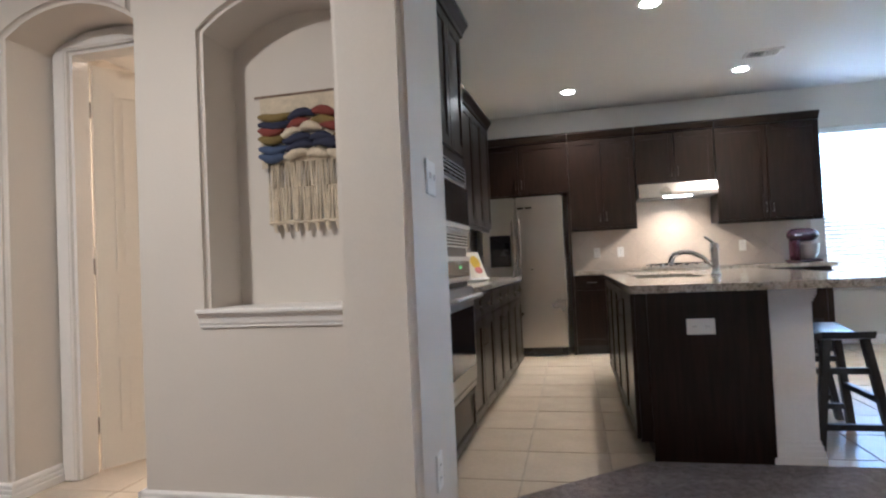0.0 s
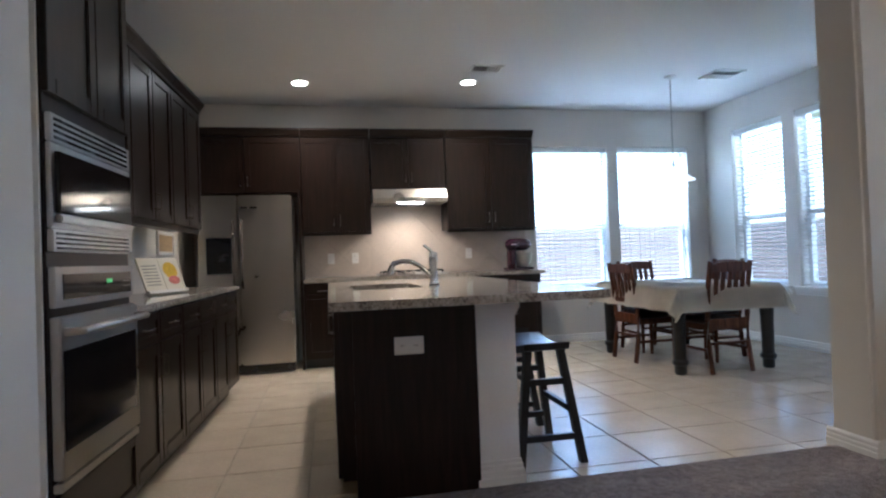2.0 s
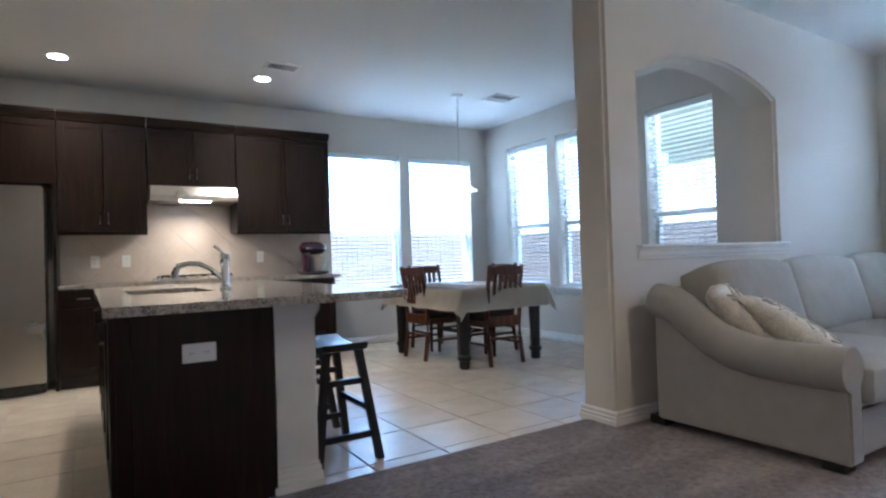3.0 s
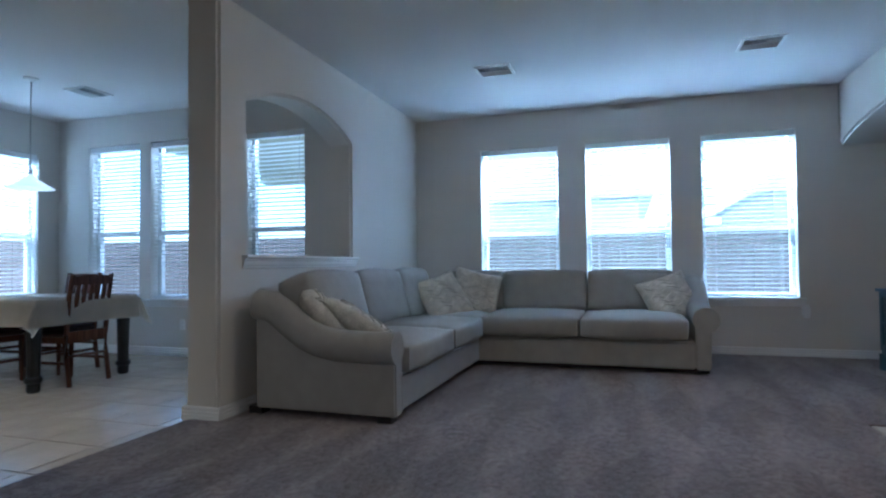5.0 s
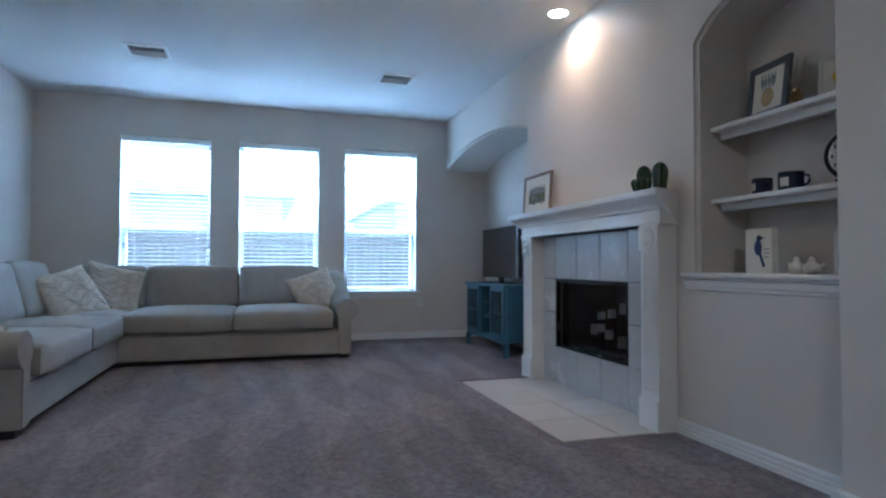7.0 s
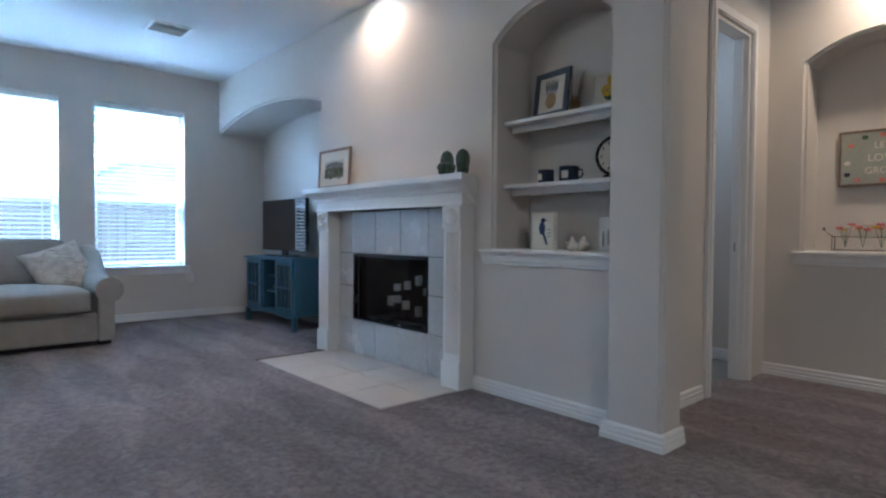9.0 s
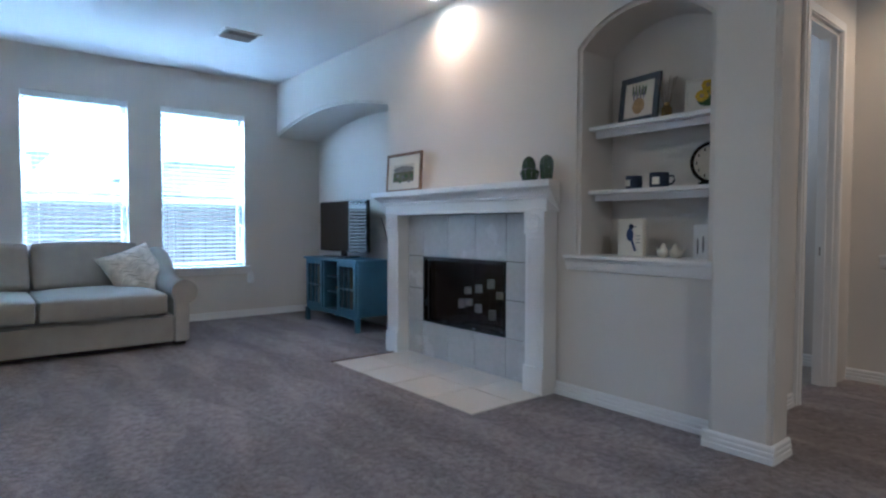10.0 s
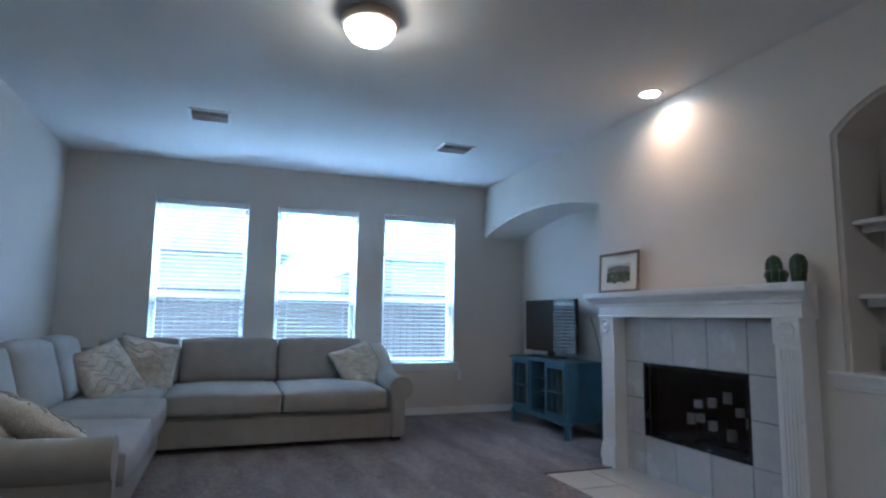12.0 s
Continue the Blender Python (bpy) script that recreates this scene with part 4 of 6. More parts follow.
def hills(t):
    part("print", bx(-0.15, 0.15, -0.0035, -0.002, 0.085, 0.235), P_SKY, t)
    blob(t, "print_hill", 0.0, 0.19, 0.147, 0.03, P_GREY, -0.0045)
    part("print_field", bx(-0.148, 0.148, -0.0052, -0.004, 0.087, 0.17), P_OLIVE, t)
    for i in range(7):
        blob(t, "print_bush", -0.125 + 0.042 * i, 0.115 + 0.03 * math.sin(i * 2.2), 0.022, 0.012, P_GREY if i % 2 else P_GREEN, -0.0062 - 0.0002 * i, 9)


framed(pose(3.86, F + 0.1, 1.398, -3, 0, 180), 0.5, 0.33, 0.022, OAK, "oak framed landscape print leaning on the mantel", hills)


def girth(r, q):
    """A ribbed column's radius at height share q: a slight belly and a domed top."""
    dome = max(0.0, (q - 0.6) / 0.4)
    return max(0.004, r * (0.78 + 0.22 * min(1.0, q / 0.5)) * math.sqrt(max(0.0, 1 - dome * dome)))


def cactus(x, y, z, h, r, label):
    bm = bmesh.new()
    prof = [(r * 0.55, 0.0), (r * 0.6, 0.004)] + [(girth(r, i / 14), h * (0.02 + 0.98 * i / 14)) for i in range(15)]
    lathe(bm, prof, seg=40, squash=lambda a: 1 + 0.09 * math.cos(10 * a))
    ob = tagged(part("cactus_ornament", bm, CACTUS, smooth=60), label, "ornament", "ceramic cacti")
    ob.location = (x, y, z)
    bm = bmesh.new()
    for i in range(10):
        a = 2 * math.pi * i / 10
        for k in range(5):
            q = 0.25 + 0.12 * k
            rr = girth(r, q) * 1.09
            cyl(bm, (rr * math.cos(a), rr * math.sin(a), h * q), ((rr + 0.006) * math.cos(a), (rr + 0.006) * math.sin(a), h * q + 0.003), 0.0012, 0.0003, seg=4)
    part("spines", bm, PAPER, ob, "pale painted spines")


cactus(2.43, F + 0.1, 1.396, 0.17, 0.042, "tall glossy green ceramic cactus on the mantel")
cactus(2.36, F + 0.17, 1.396, 0.085, 0.056, "squat round glossy green ceramic cactus")
cactus(2.27, F + 0.11, 1.396, 0.165, 0.042, "tall dark green ceramic cactus at the mantel's end")

# ---------------------------------------------------------------- shelf niche
for z in (1.3, 1.7):
    s = thing("niche_shelf", "white built-in shelf with moulded front rail", "shelf", Matrix.Translation((1.695, F, z)), "niche shelves")
    part("board", bx(-0.4, 0.4, -0.345, -0.085, 0.006, 0.03, bevel=0.003), TRIM, s)
    part("front_rail", bx(-0.398, 0.398, -0.175, -0.155, -0.034, 0.006, bevel=0.003), TRIM, s)


def lavender(t):
    part("print", bx(-0.09, 0.09, -0.0035, -0.002, 0.05, 0.25), PAPER, t)
    blob(t, "print_pot", 0.0, 0.105, 0.045, 0.05, P_TAN, -0.005)
    for i in range(9):
        a = -0.6 + 0.15 * i
        blob(t, "print_stem", 0.085 * math.sin(a), 0.188 + 0.015 * math.cos(3 * i), 0.0045, 0.034, P_LAV if i % 2 else P_GREEN, -0.0062 - 0.0002 * i, 8)


def sunflower(t):
    for i, (x, z) in enumerate(((-0.03, 0.1), (0.04, 0.12), (0.0, 0.16), (0.08, 0.08))):
        blob(t, "print_leaf", x + 0.03, z - 0.03, 0.05, 0.03, P_GREEN, -0.004 - 0.0002 * i)
        blob(t, "print_petals", x, z, 0.035, 0.035, P_YELLOW, -0.006 - 0.0002 * i)
        blob(t, "print_heart", x, z, 0.012, 0.012, P_TAN, -0.0075 - 0.0002 * i)


framed(pose(1.82, -2.98, 1.732, -7, 0, 172), 0.29, 0.29, 0.036, SLATE, "slate framed print of a lavender pot", lavender)
framed(pose(1.4, -3.0, 1.732, -8, 0, 196), 0.24, 0.2, 0.012, PAPER, "white framed sunflower painting on the shelf", sunflower)

t = thing("reed_diffuser", "small glass reed diffuser with gold collar", "reed diffuser", Matrix.Translation((1.6, -2.93, 1.731)))
bm = bmesh.new()
lathe(bm, [(0.028, 0.0), (0.03, 0.005), (0.03, 0.05), (0.014, 0.065), (0.013, 0.08)])
part("bottle", bm, glass_mat("amber_glass", (0.8, 0.68, 0.45)), t, smooth=True)
bm = bmesh.new()
cyl(bm, (0, 0, 0.066), (0, 0, 0.08), 0.015, seg=16)
part("collar", bm, mat("brass", (0.6, 0.42, 0.15), 0.25, 1.0), t, "brass collar")
for i in range(6):
    bm = bmesh.new()
    a = i * 1.05
    cyl(bm, (0.004 * math.cos(a), 0.004 * math.sin(a), 0.01), (0.06 * math.cos(a), 0.03 * math.sin(a), 0.22), 0.0015, seg=5)
    part("reed", bm, OAK, t)


def mug(x, y, z, h, r, rz):
    t = thing("enamel_mug", "dark speckled enamel mug on the niche shelf", "mug", pose(x, y, z, 0, 0, rz), "mugs")
    bm = bmesh.new()
    lathe(bm, [(r * 0.9, 0.0), (r, 0.006), (r, h), (r * 1.03, h + 0.002), (r * 0.94, h), (r * 0.94, 0.01)], seg=28)
    part("body", bm, P_NAVY, t, smooth=True)
    bm = bmesh.new()
    tube(bm, [(r * 0.98, 0, h * 0.8), (r * 1.5, 0, h * 0.75), (r * 1.6, 0, h * 0.45), (r * 1.35, 0, h * 0.25), (r * 0.98, 0, h * 0.22)], 0.006, 8)
    part("mug_handle", bm, P_NAVY, t, smooth=True)
    part("mug_print", bx(-0.02, 0.02, -r - 0.002, -r + 0.004, h * 0.2, h * 0.7), PAPER, t, "pale printed mark")


mug(1.81, -2.94, 1.331, 0.075, 0.047, 160)
mug(1.65, -2.95, 1.331, 0.085, 0.055, 190)
t = thing("mantel_clock", "round black metal clock standing on the shelf", "clock", pose(1.345, -2.97, 1.331, 0, 0, 200))
bm = bmesh.new()
cyl(bm, (0, -0.025, 0.12), (0, 0.025, 0.12), 0.115, seg=40)
box(bm, -0.07, 0.07, -0.03, 0.03, 0.0, 0.018)
part("case", bm, BLACK, t, smooth=30)
bm = bmesh.new()
cyl(bm, (0, -0.029, 0.12), (0, -0.025, 0.12), 0.095, seg=40)
part("dial", bm, PAPER, t, "ivory clock dial")
bm = bmesh.new()
for i in range(12):
    a = i * math.pi / 6
    box(bm, 0.08 * math.sin(a) - 0.003, 0.08 * math.sin(a) + 0.003, -0.0315, -0.029, 0.12 + 0.08 * math.cos(a) - 0.008, 0.12 + 0.08 * math.cos(a) + 0.008)
part("hour_marks", bm, BLACK, t)


def bird_box(t):
    blob(t, "print_body", 0.0, 0.13, 0.024, 0.04, P_BLUE, -0.022)
    blob(t, "print_head", 0.008, 0.178, 0.017, 0.015, P_NAVY, -0.0225)
    bm = bmesh.new()
    prism(bm, [(0.0, 0.11), (0.02, 0.1), (0.045, 0.035), (0.03, 0.03)], -0.0226, -0.021, "y")
    part("print_tail", bm, P_BLUE, t)
    bm = bmesh.new()
    prism(bm, [(0.02, 0.182), (0.05, 0.178), (0.02, 0.172)], -0.0228, -0.021, "y")
    part("print_beak", bm, P_NAVY, t)
    bm = bmesh.new()
    for i in range(3):
        box(bm, 0.04, 0.07, -0.0215, -0.0205, 0.12 - 0.02 * i, 0.125 - 0.02 * i)
    part("print_lines", bm, P_GREY, t)


t = thing("bird_plaque", "ivory box plaque painted with a blue bird", "plaque", pose(1.81, -2.93, 0.926, 0, 0, 178))
part("block", bx(-0.085, 0.085, -0.02, 0.02, 0, 0.225, bevel=0.003), PAPER, t)
bird_box(t)
t = thing("flower_plaque", "white box plaque with grey printed stems", "plaque", pose(1.37, -2.97, 0.926, 0, 0, 184))
part("block", bx(-0.07, 0.07, -0.015, 0.015, 0, 0.19, bevel=0.003), PLATE, t)
for i in range(4):
    blob(t, "print_stem", -0.045 + 0.03 * i, 0.07 + 0.01 * (i % 2), 0.006, 0.05, P_GREY, -0.0165 - 0.0002 * i, 8)


def bird_figure(x, y, rz):
    bm = bmesh.new()
    lathe(bm, [(0.012, 0.0), (0.022, 0.006), (0.03, 0.025), (0.027, 0.042), (0.016, 0.056), (0.015, 0.066), (0.01, 0.078), (0.002, 0.082)], seg=18)
    for v in bm.verts:
        if v.co.z < 0.05:
            v.co.x *= 1.25
            v.co.x -= 0.02 * (0.05 - v.co.z)
    cyl(bm, (0.012, 0, 0.068), (0.028, 0, 0.066), 0.004, 0.0005, seg=6)
    cyl(bm, (-0.03, 0, 0.035), (-0.055, 0, 0.05), 0.01, 0.004, seg=8)
    ob = tagged(part("bird_figurine", bm, PAPER, smooth=50), "small ivory ceramic bird figurine on the ledge", "figurine", "bird figurines")
    ob.matrix_world = pose(x, y, 0.926, 0, 0, rz)


bird_figure(1.6, -2.92, 170)
bird_figure(1.53, -2.93, 20)

# ---------------------------------------------------------------- alcove: media cabinet and television
t = thing("media_cabinet", "blue painted media cabinet with two glazed doors", "cabinet", Matrix.Translation((5.49, -3.075, 0.012)))
W2, D0, D1, Z0, Z1 = 0.585, -0.22, 0.22, 0.13, 0.745
for x in (-W2, W2 - 0.045):
    for y in (D0, D1 - 0.045):
        bm = bmesh.new()
        prism(bm, [(x, y), (x + 0.045, y), (x + 0.045, y + 0.045), (x, y + 0.045)], 0, Z0 + 0.02)
        part("leg", bm, BLUE, t)
part("cabinet_top", bx(-W2 - 0.015, W2 + 0.015, D0, D1 + 0.015, Z1 - 0.025, Z1, bevel=0.003), BLUE, t)
for x0, x1 in ((-W2, -W2 + 0.03), (W2 - 0.03, W2), (-0.175, -0.155), (0.155, 0.175)):
    part("side_panel", bx(x0, x1, D0, D1 - 0.02, Z0 + 0.02, Z1 - 0.025), BLUE, t)
part("back_panel", bx(-W2 + 0.03, W2 - 0.03, D0, D0 + 0.012, Z0 + 0.02, Z1 - 0.025), BLUE, t)
part("bottom_panel", bx(-W2 + 0.03, W2 - 0.03, D0 + 0.012, D1 - 0.02, Z0 + 0.02, Z0 + 0.05), BLUE, t)
bm = bmesh.new()
pts = [(-W2 + 0.045, Z0 + 0.02), (W2 - 0.045, Z0 + 0.02)] + [(W2 - 0.1 - (2 * W2 - 0.2) * i / 12, Z0 - 0.01 + 0.02 * math.sin(math.pi * i / 12)) for i in range(13)]
prism(bm, pts, D1 - 0.03, D1 - 0.015, "y")
part("apron", bm, BLUE, t)
for z in (0.36, 0.53):
    part("shelf", bx(-0.155, 0.155, D0 + 0.012, D1 - 0.06, z, z + 0.016), BLUE, t)
for x0, x1 in ((-W2 + 0.03, -0.175), (0.175, W2 - 0.03)):
    d = part("door", None or (lambda b: ([box(b, *q) for q in ((x0, x0 + 0.045, D1 - 0.022, D1, Z0 + 0.055, Z1 - 0.03), (x1 - 0.045, x1, D1 - 0.022, D1, Z0 + 0.055, Z1 - 0.03), (x0 + 0.045, x1 - 0.045, D1 - 0.022, D1, Z0 + 0.055, Z0 + 0.1), (x0 + 0.045, x1 - 0.045, D1 - 0.022, D1, Z1 - 0.075, Z1 - 0.03))], b)[1])(bmesh.new()), BLUE, t)
    for k in (1, 2):
        u = x0 + 0.045 + (x1 - x0 - 0.09) * k / 3
        part("mullion", bx(u - 0.006, u + 0.006, D1 - 0.016, D1 - 0.002, Z0 + 0.1, Z1 - 0.075), BLUE, d)
    part("mullion", bx(x0 + 0.045, x1 - 0.045, D1 - 0.015, D1 - 0.003, 0.43, 0.442), BLUE, d)
    part("door_pane", bx(x0 + 0.04, x1 - 0.04, D1 - 0.013, D1 - 0.01, Z0 + 0.095, Z1 - 0.07), GLASS, d, "clear glass door pane")
    bm = bmesh.new()
    u = x1 - 0.02 if x0 < 0 else x0 + 0.02
    cyl(bm, (u, D1, 0.44), (u, D1 + 0.02, 0.44), 0.01, 0.013, seg=12)
    part("knob", bm, NICKEL, d, "metal knob")
    for i in range(9):
        u = x0 + 0.03 + (x1 - x0 - 0.06) * i / 9
        for z in (Z0 + 0.052, 0.43):
            b = tagged(part("book", bx(5.49 + u, 5.49 + u + 0.022, -3.25, -2.94 - 0.02 * (i % 3), 0.014 + z, 0.014 + z + 0.19 + 0.02 * math.sin(i * 2.3 + z), bevel=0.002), [PAPER, P_TAN, P_OLIVE, P_GREY][(i + int(z * 10)) % 4]), "worn book standing inside the media cabinet", "book", "books in the media cabinet")
    part("inner_shelf", bx(x0, x1, D0 + 0.012, D1 - 0.06, 0.41, 0.425), BLUE, t)

t = thing("television", "flat black widescreen television on a pedestal foot", "television", pose(5.65, -3.12, 0.759, 0, 0, 180))
part("casing", bx(-0.53, 0.53, -0.012, 0.03, 0.06, 0.635, bevel=0.004), BLACK, t)
part("screen", bx(-0.522, 0.522, -0.0145, -0.0115, 0.07, 0.627), SCREEN, t, "glossy dark screen")
bm = bmesh.new()
prism(bm, [(-0.26, -0.11), (0.26, -0.11), (0.2, 0.1), (-0.2, 0.1)], 0.0, 0.012)
box(bm, -0.05, 0.05, 0.0, 0.03, 0.01, 0.1)
part("stand", bm, BLACK, t)
bm = bmesh.new()
tube(bm, [(4.98, -3.2, 1.2), (4.93, -3.22, 1.05), (4.9, -3.25, 0.85), (4.88, -3.3, 0.5), (4.86, -3.33, 0.3)], 0.004, 6)
tagged(part("power_cable", bm, BLACK), "black cable hanging behind the television", "cable")


def outlet(name, m, w=0.075, h=0.12, kind_label="white wall outlet cover plate"):
    t = thing(name, kind_label, "outlet", m)
    part("plate", bx(-w / 2, w / 2, -0.007, 0.0, -h / 2, h / 2, bevel=0.002), PLATE, t)
    for dz in (-0.022, 0.022) if h > w else (0,):
        for dx in ((0,) if h > w else (-0.03, 0.03)):
            s = part("socket", bx(dx - 0.016, dx + 0.016, -0.009, -0.006, dz - 0.014, dz + 0.014, bevel=0.002), PLATE, t)
            part("slots", (lambda b: ([box(b, dx + k - 0.001, dx + k + 0.001, -0.0095, -0.0085, dz - 0.004, dz + 0.005) for k in (-0.006, 0.006)], b)[1])(bmesh.new()), BLACK, s)
    return t


outlet("wall_outlet", pose(6.729, -2.44, 0.5, 0, 0, -90))
tagged(part("air_freshener", bx(6.65, 6.72, -2.47, -2.41, 0.42, 0.54, bevel=0.012), PLATE), "white plug-in air freshener in the outlet", "air freshener")
outlet("wall_outlet", pose(5.159, 4.2, 0.36, 0, 0, -90))
outlet("wall_outlet", pose(4.0, 6.119, 0.36, 0, 0, 0))


def wpart(name, bm, material, parent, label="", smooth=False):
    """A part whose mesh is given in world coordinates."""
    ob = part(name, bm, material, parent, label, smooth)
    ob.matrix_parent_inverse = parent.matrix_world.inverted()
    return ob


def soft(sx, sy, sz, r, puff, m):
    bm = bmesh.new()
    cushion(bm, sx, sy, sz, r, puff, m)
    return bm


# ---------------------------------------------------------------- sectional sofa
so = thing("sectional_sofa", "light grey linen L-shaped sectional sofa with rolled arms", "sofa", Matrix.Translation((4.9, 0.9, 0.012)))
bpy.context.view_layer.update()
wpart("base", bx(3.3, 6.56, 0.75, 1.84, 0.06, 0.31, bevel=0.02), SOFA, so)
wpart("base", bx(5.35, 6.56, -1.24, 0.8, 0.06, 0.31, bevel=0.02), SOFA, so)
wpart("back_frame", bx(3.24, 6.6, 1.64, 1.775, 0.06, 0.84, bevel=0.05), SOFA, so)
wpart("back_frame", bx(6.42, 6.6, -1.36, 1.68, 0.06, 0.84, bevel=0.05), SOFA, so)


def arm(pts, place, w, front, roll):
    """A sloped rolled arm from its top line of (u, z); place(u, v, z) lays it out."""
    bm = bmesh.new()
    lo = [(pts[0][0], 0.058)] + [(u, z - 0.09) for u, z in pts] + [(pts[-1][0], 0.058)]
    a = [bm.verts.new(place(u, -w / 2, z)) for u, z in lo]
    b = [bm.verts.new(place(u, w / 2, z)) for u, z in lo]
    bm.faces.new(a[::-1]), bm.faces.new(b)
    for i in range(len(lo)):
        j = (i + 1) % len(lo)
        bm.faces.new((a[i], a[j], b[j], b[i]))
    bmesh.ops.bevel(bm, geom=[e for e in bm.edges if e.calc_length() > 0.05], offset=0.012, segments=2, affect="EDGES")
    wpart("arm_panel", bm, SOFA, so, smooth=35)
    bm = bmesh.new()
    tube(bm, [place(u, front, z - roll) for u, z in pts], roll, 20)
    wpart("arm_roll", bm, SOFA, so, smooth=50)


top = [(0.76, 0.595), (0.95, 0.592), (1.2, 0.6), (1.34, 0.625), (1.46, 0.67), (1.56, 0.74), (1.64, 0.8), (1.73, 0.85), (1.84, 0.865)]
arm(top, lambda u, v, z: (3.22 + v, 0.73 + (u - 0.76) * 0.955, z), 0.12, -0.022, 0.105)
arm([(u - 0.76 + 5.34, z + 0.02) for u, z in top], lambda u, v, z: (u, -1.295 + v, z), 0.13, -0.025, 0.112)
for x0, x1 in ((3.32, 4.36), (4.37, 5.33)):
    wpart("seat_cushion", soft(x1 - x0, 0.91, 0.2, 0.04, 0.03, Matrix.Translation(((x0 + x1) / 2, 1.145, 0.4))), SOFA, so, smooth=60)
wpart("seat_cushion", soft(0.98, 0.84, 0.2, 0.04, 0.03, Matrix.Translation((5.84, 1.19, 0.4))), SOFA, so, smooth=60)
for y0, y1 in ((-0.22, 0.74), (-1.18, -0.23)):
    wpart("seat_cushion", soft(1.07, y1 - y0, 0.2, 0.04, 0.03, Matrix.Translation((5.835, (y0 + y1) / 2, 0.41))), SOFA, so, smooth=60)
for x0, x1, rz in ((3.36, 4.25, 2), (4.26, 5.12, -1), (5.13, 5.95, 1)):
    wpart("back_cushion", soft(x1 - x0, 0.28, 0.48, 0.045, 0.045, pose((x0 + x1) / 2, 1.565, 0.71, -15, 0, rz)), SOFA, so, smooth=60)
for y0, y1 in ((0.7, 1.4), (-0.23, 0.68), (-1.12, -0.25)):
    wpart("back_cushion", soft(0.24, y1 - y0, 0.43, 0.03, 0.02, pose(6.34, (y0 + y1) / 2, 0.71, 0, 10, 0)), SOFA, so, smooth=60)
for x, y in ((3.23, 0.82), (3.23, 1.78), (5.5, -1.3), (6.5, -1.3), (5.5, 0.86), (6.5, 1.78)):
    wpart("foot", bx(x - 0.05, x + 0.05, y - 0.05, y + 0.05, 0.013, 0.065), BLACKW, so, "dark wooden block foot")
# black boards give the dark shade gap below the sofa's skirt
wpart("underside_board", bx(3.4, 6.5, 0.82, 1.8, 0.03, 0.064), BLACKW, so, "dark board standing in for the shade under the sofa")
wpart("underside_board", bx(5.44, 6.5, -1.26, 0.82, 0.03, 0.064), BLACKW, so, "dark board standing in for the shade under the sofa")


def pillow(x, y, z, rx, spin, rz, s=0.46, label="cream woven throw pillow on the sofa"):
    bm = bmesh.new()
    n = 18
    g = {}
    for side in (1, -1):
        for i in range(n + 1):
            for j in range(n + 1):
                u, v = 2 * i / n - 1, 2 * j / n - 1
                if side < 0 and (i in (0, n) or j in (0, n)):
                    g[side, i, j] = g[1, i, j]
                    continue
                th = 0.085 * ((1 - u ** 4) * (1 - v ** 4)) ** 0.55
                k = 1 - 0.07 * (1 - u * u) * abs(v) ** 3 - 0.0
                kk = 1 - 0.07 * (1 - v * v) * abs(u) ** 3
                p = Vector((u * s / 2 * kk, v * s / 2 * k, side * th))
                p.z += 0.012 * noise.noise(Vector((u * 2 + x, v * 2 + y, side)))
                g[side, i, j] = bm.verts.new(p)
    for side in (1, -1):
        for i in range(n):
            for j in range(n):
                bm.faces.new((g[side, i, j], g[side, i + 1, j], g[side, i + 1, j + 1], g[side, i, j + 1]))
    ob = tagged(part("throw_pillow", bm, PILLOW, smooth=80), label, "pillow", "throw pillows")
    ob.matrix_world = pose(x, y, z, rx, 0, rz) @ pose(0, 0, 0, 0, 0, spin)
    bm = bmesh.new()
    for k in range(-3, 4):
        c = k * 0.06
        pts = []
        for i in range(9):
            u = -0.8 + 0.2 * i
            v = c / (s / 2) + 0.12 * math.sin(i * 1.6 + k)
            if abs(v) > 0.85:
                continue
            th = 0.085 * ((1 - u ** 4) * (1 - v ** 4)) ** 0.55
            pts.append((u * s / 2, v * s / 2, th + 0.004))
        if len(pts) > 2:
            tube(bm, pts, 0.005, 6)
    part("woven_stripes", bm, PILLOW, ob, "raised woven stripes", smooth=60)


pillow(5.62, 1.2, 0.655, 60, 16, -44, 0.56)
pillow(5.98, 0.94, 0.69, 72, -14, -64, 0.54)
pillow(6.06, -1.06, 0.655, 58, 20, -84, 0.52)
pillow(3.5, 1.42, 0.66, 52, 12, 24, 0.54)
pillow(3.64, 1.2, 0.585, 34, -16, 34, 0.6)


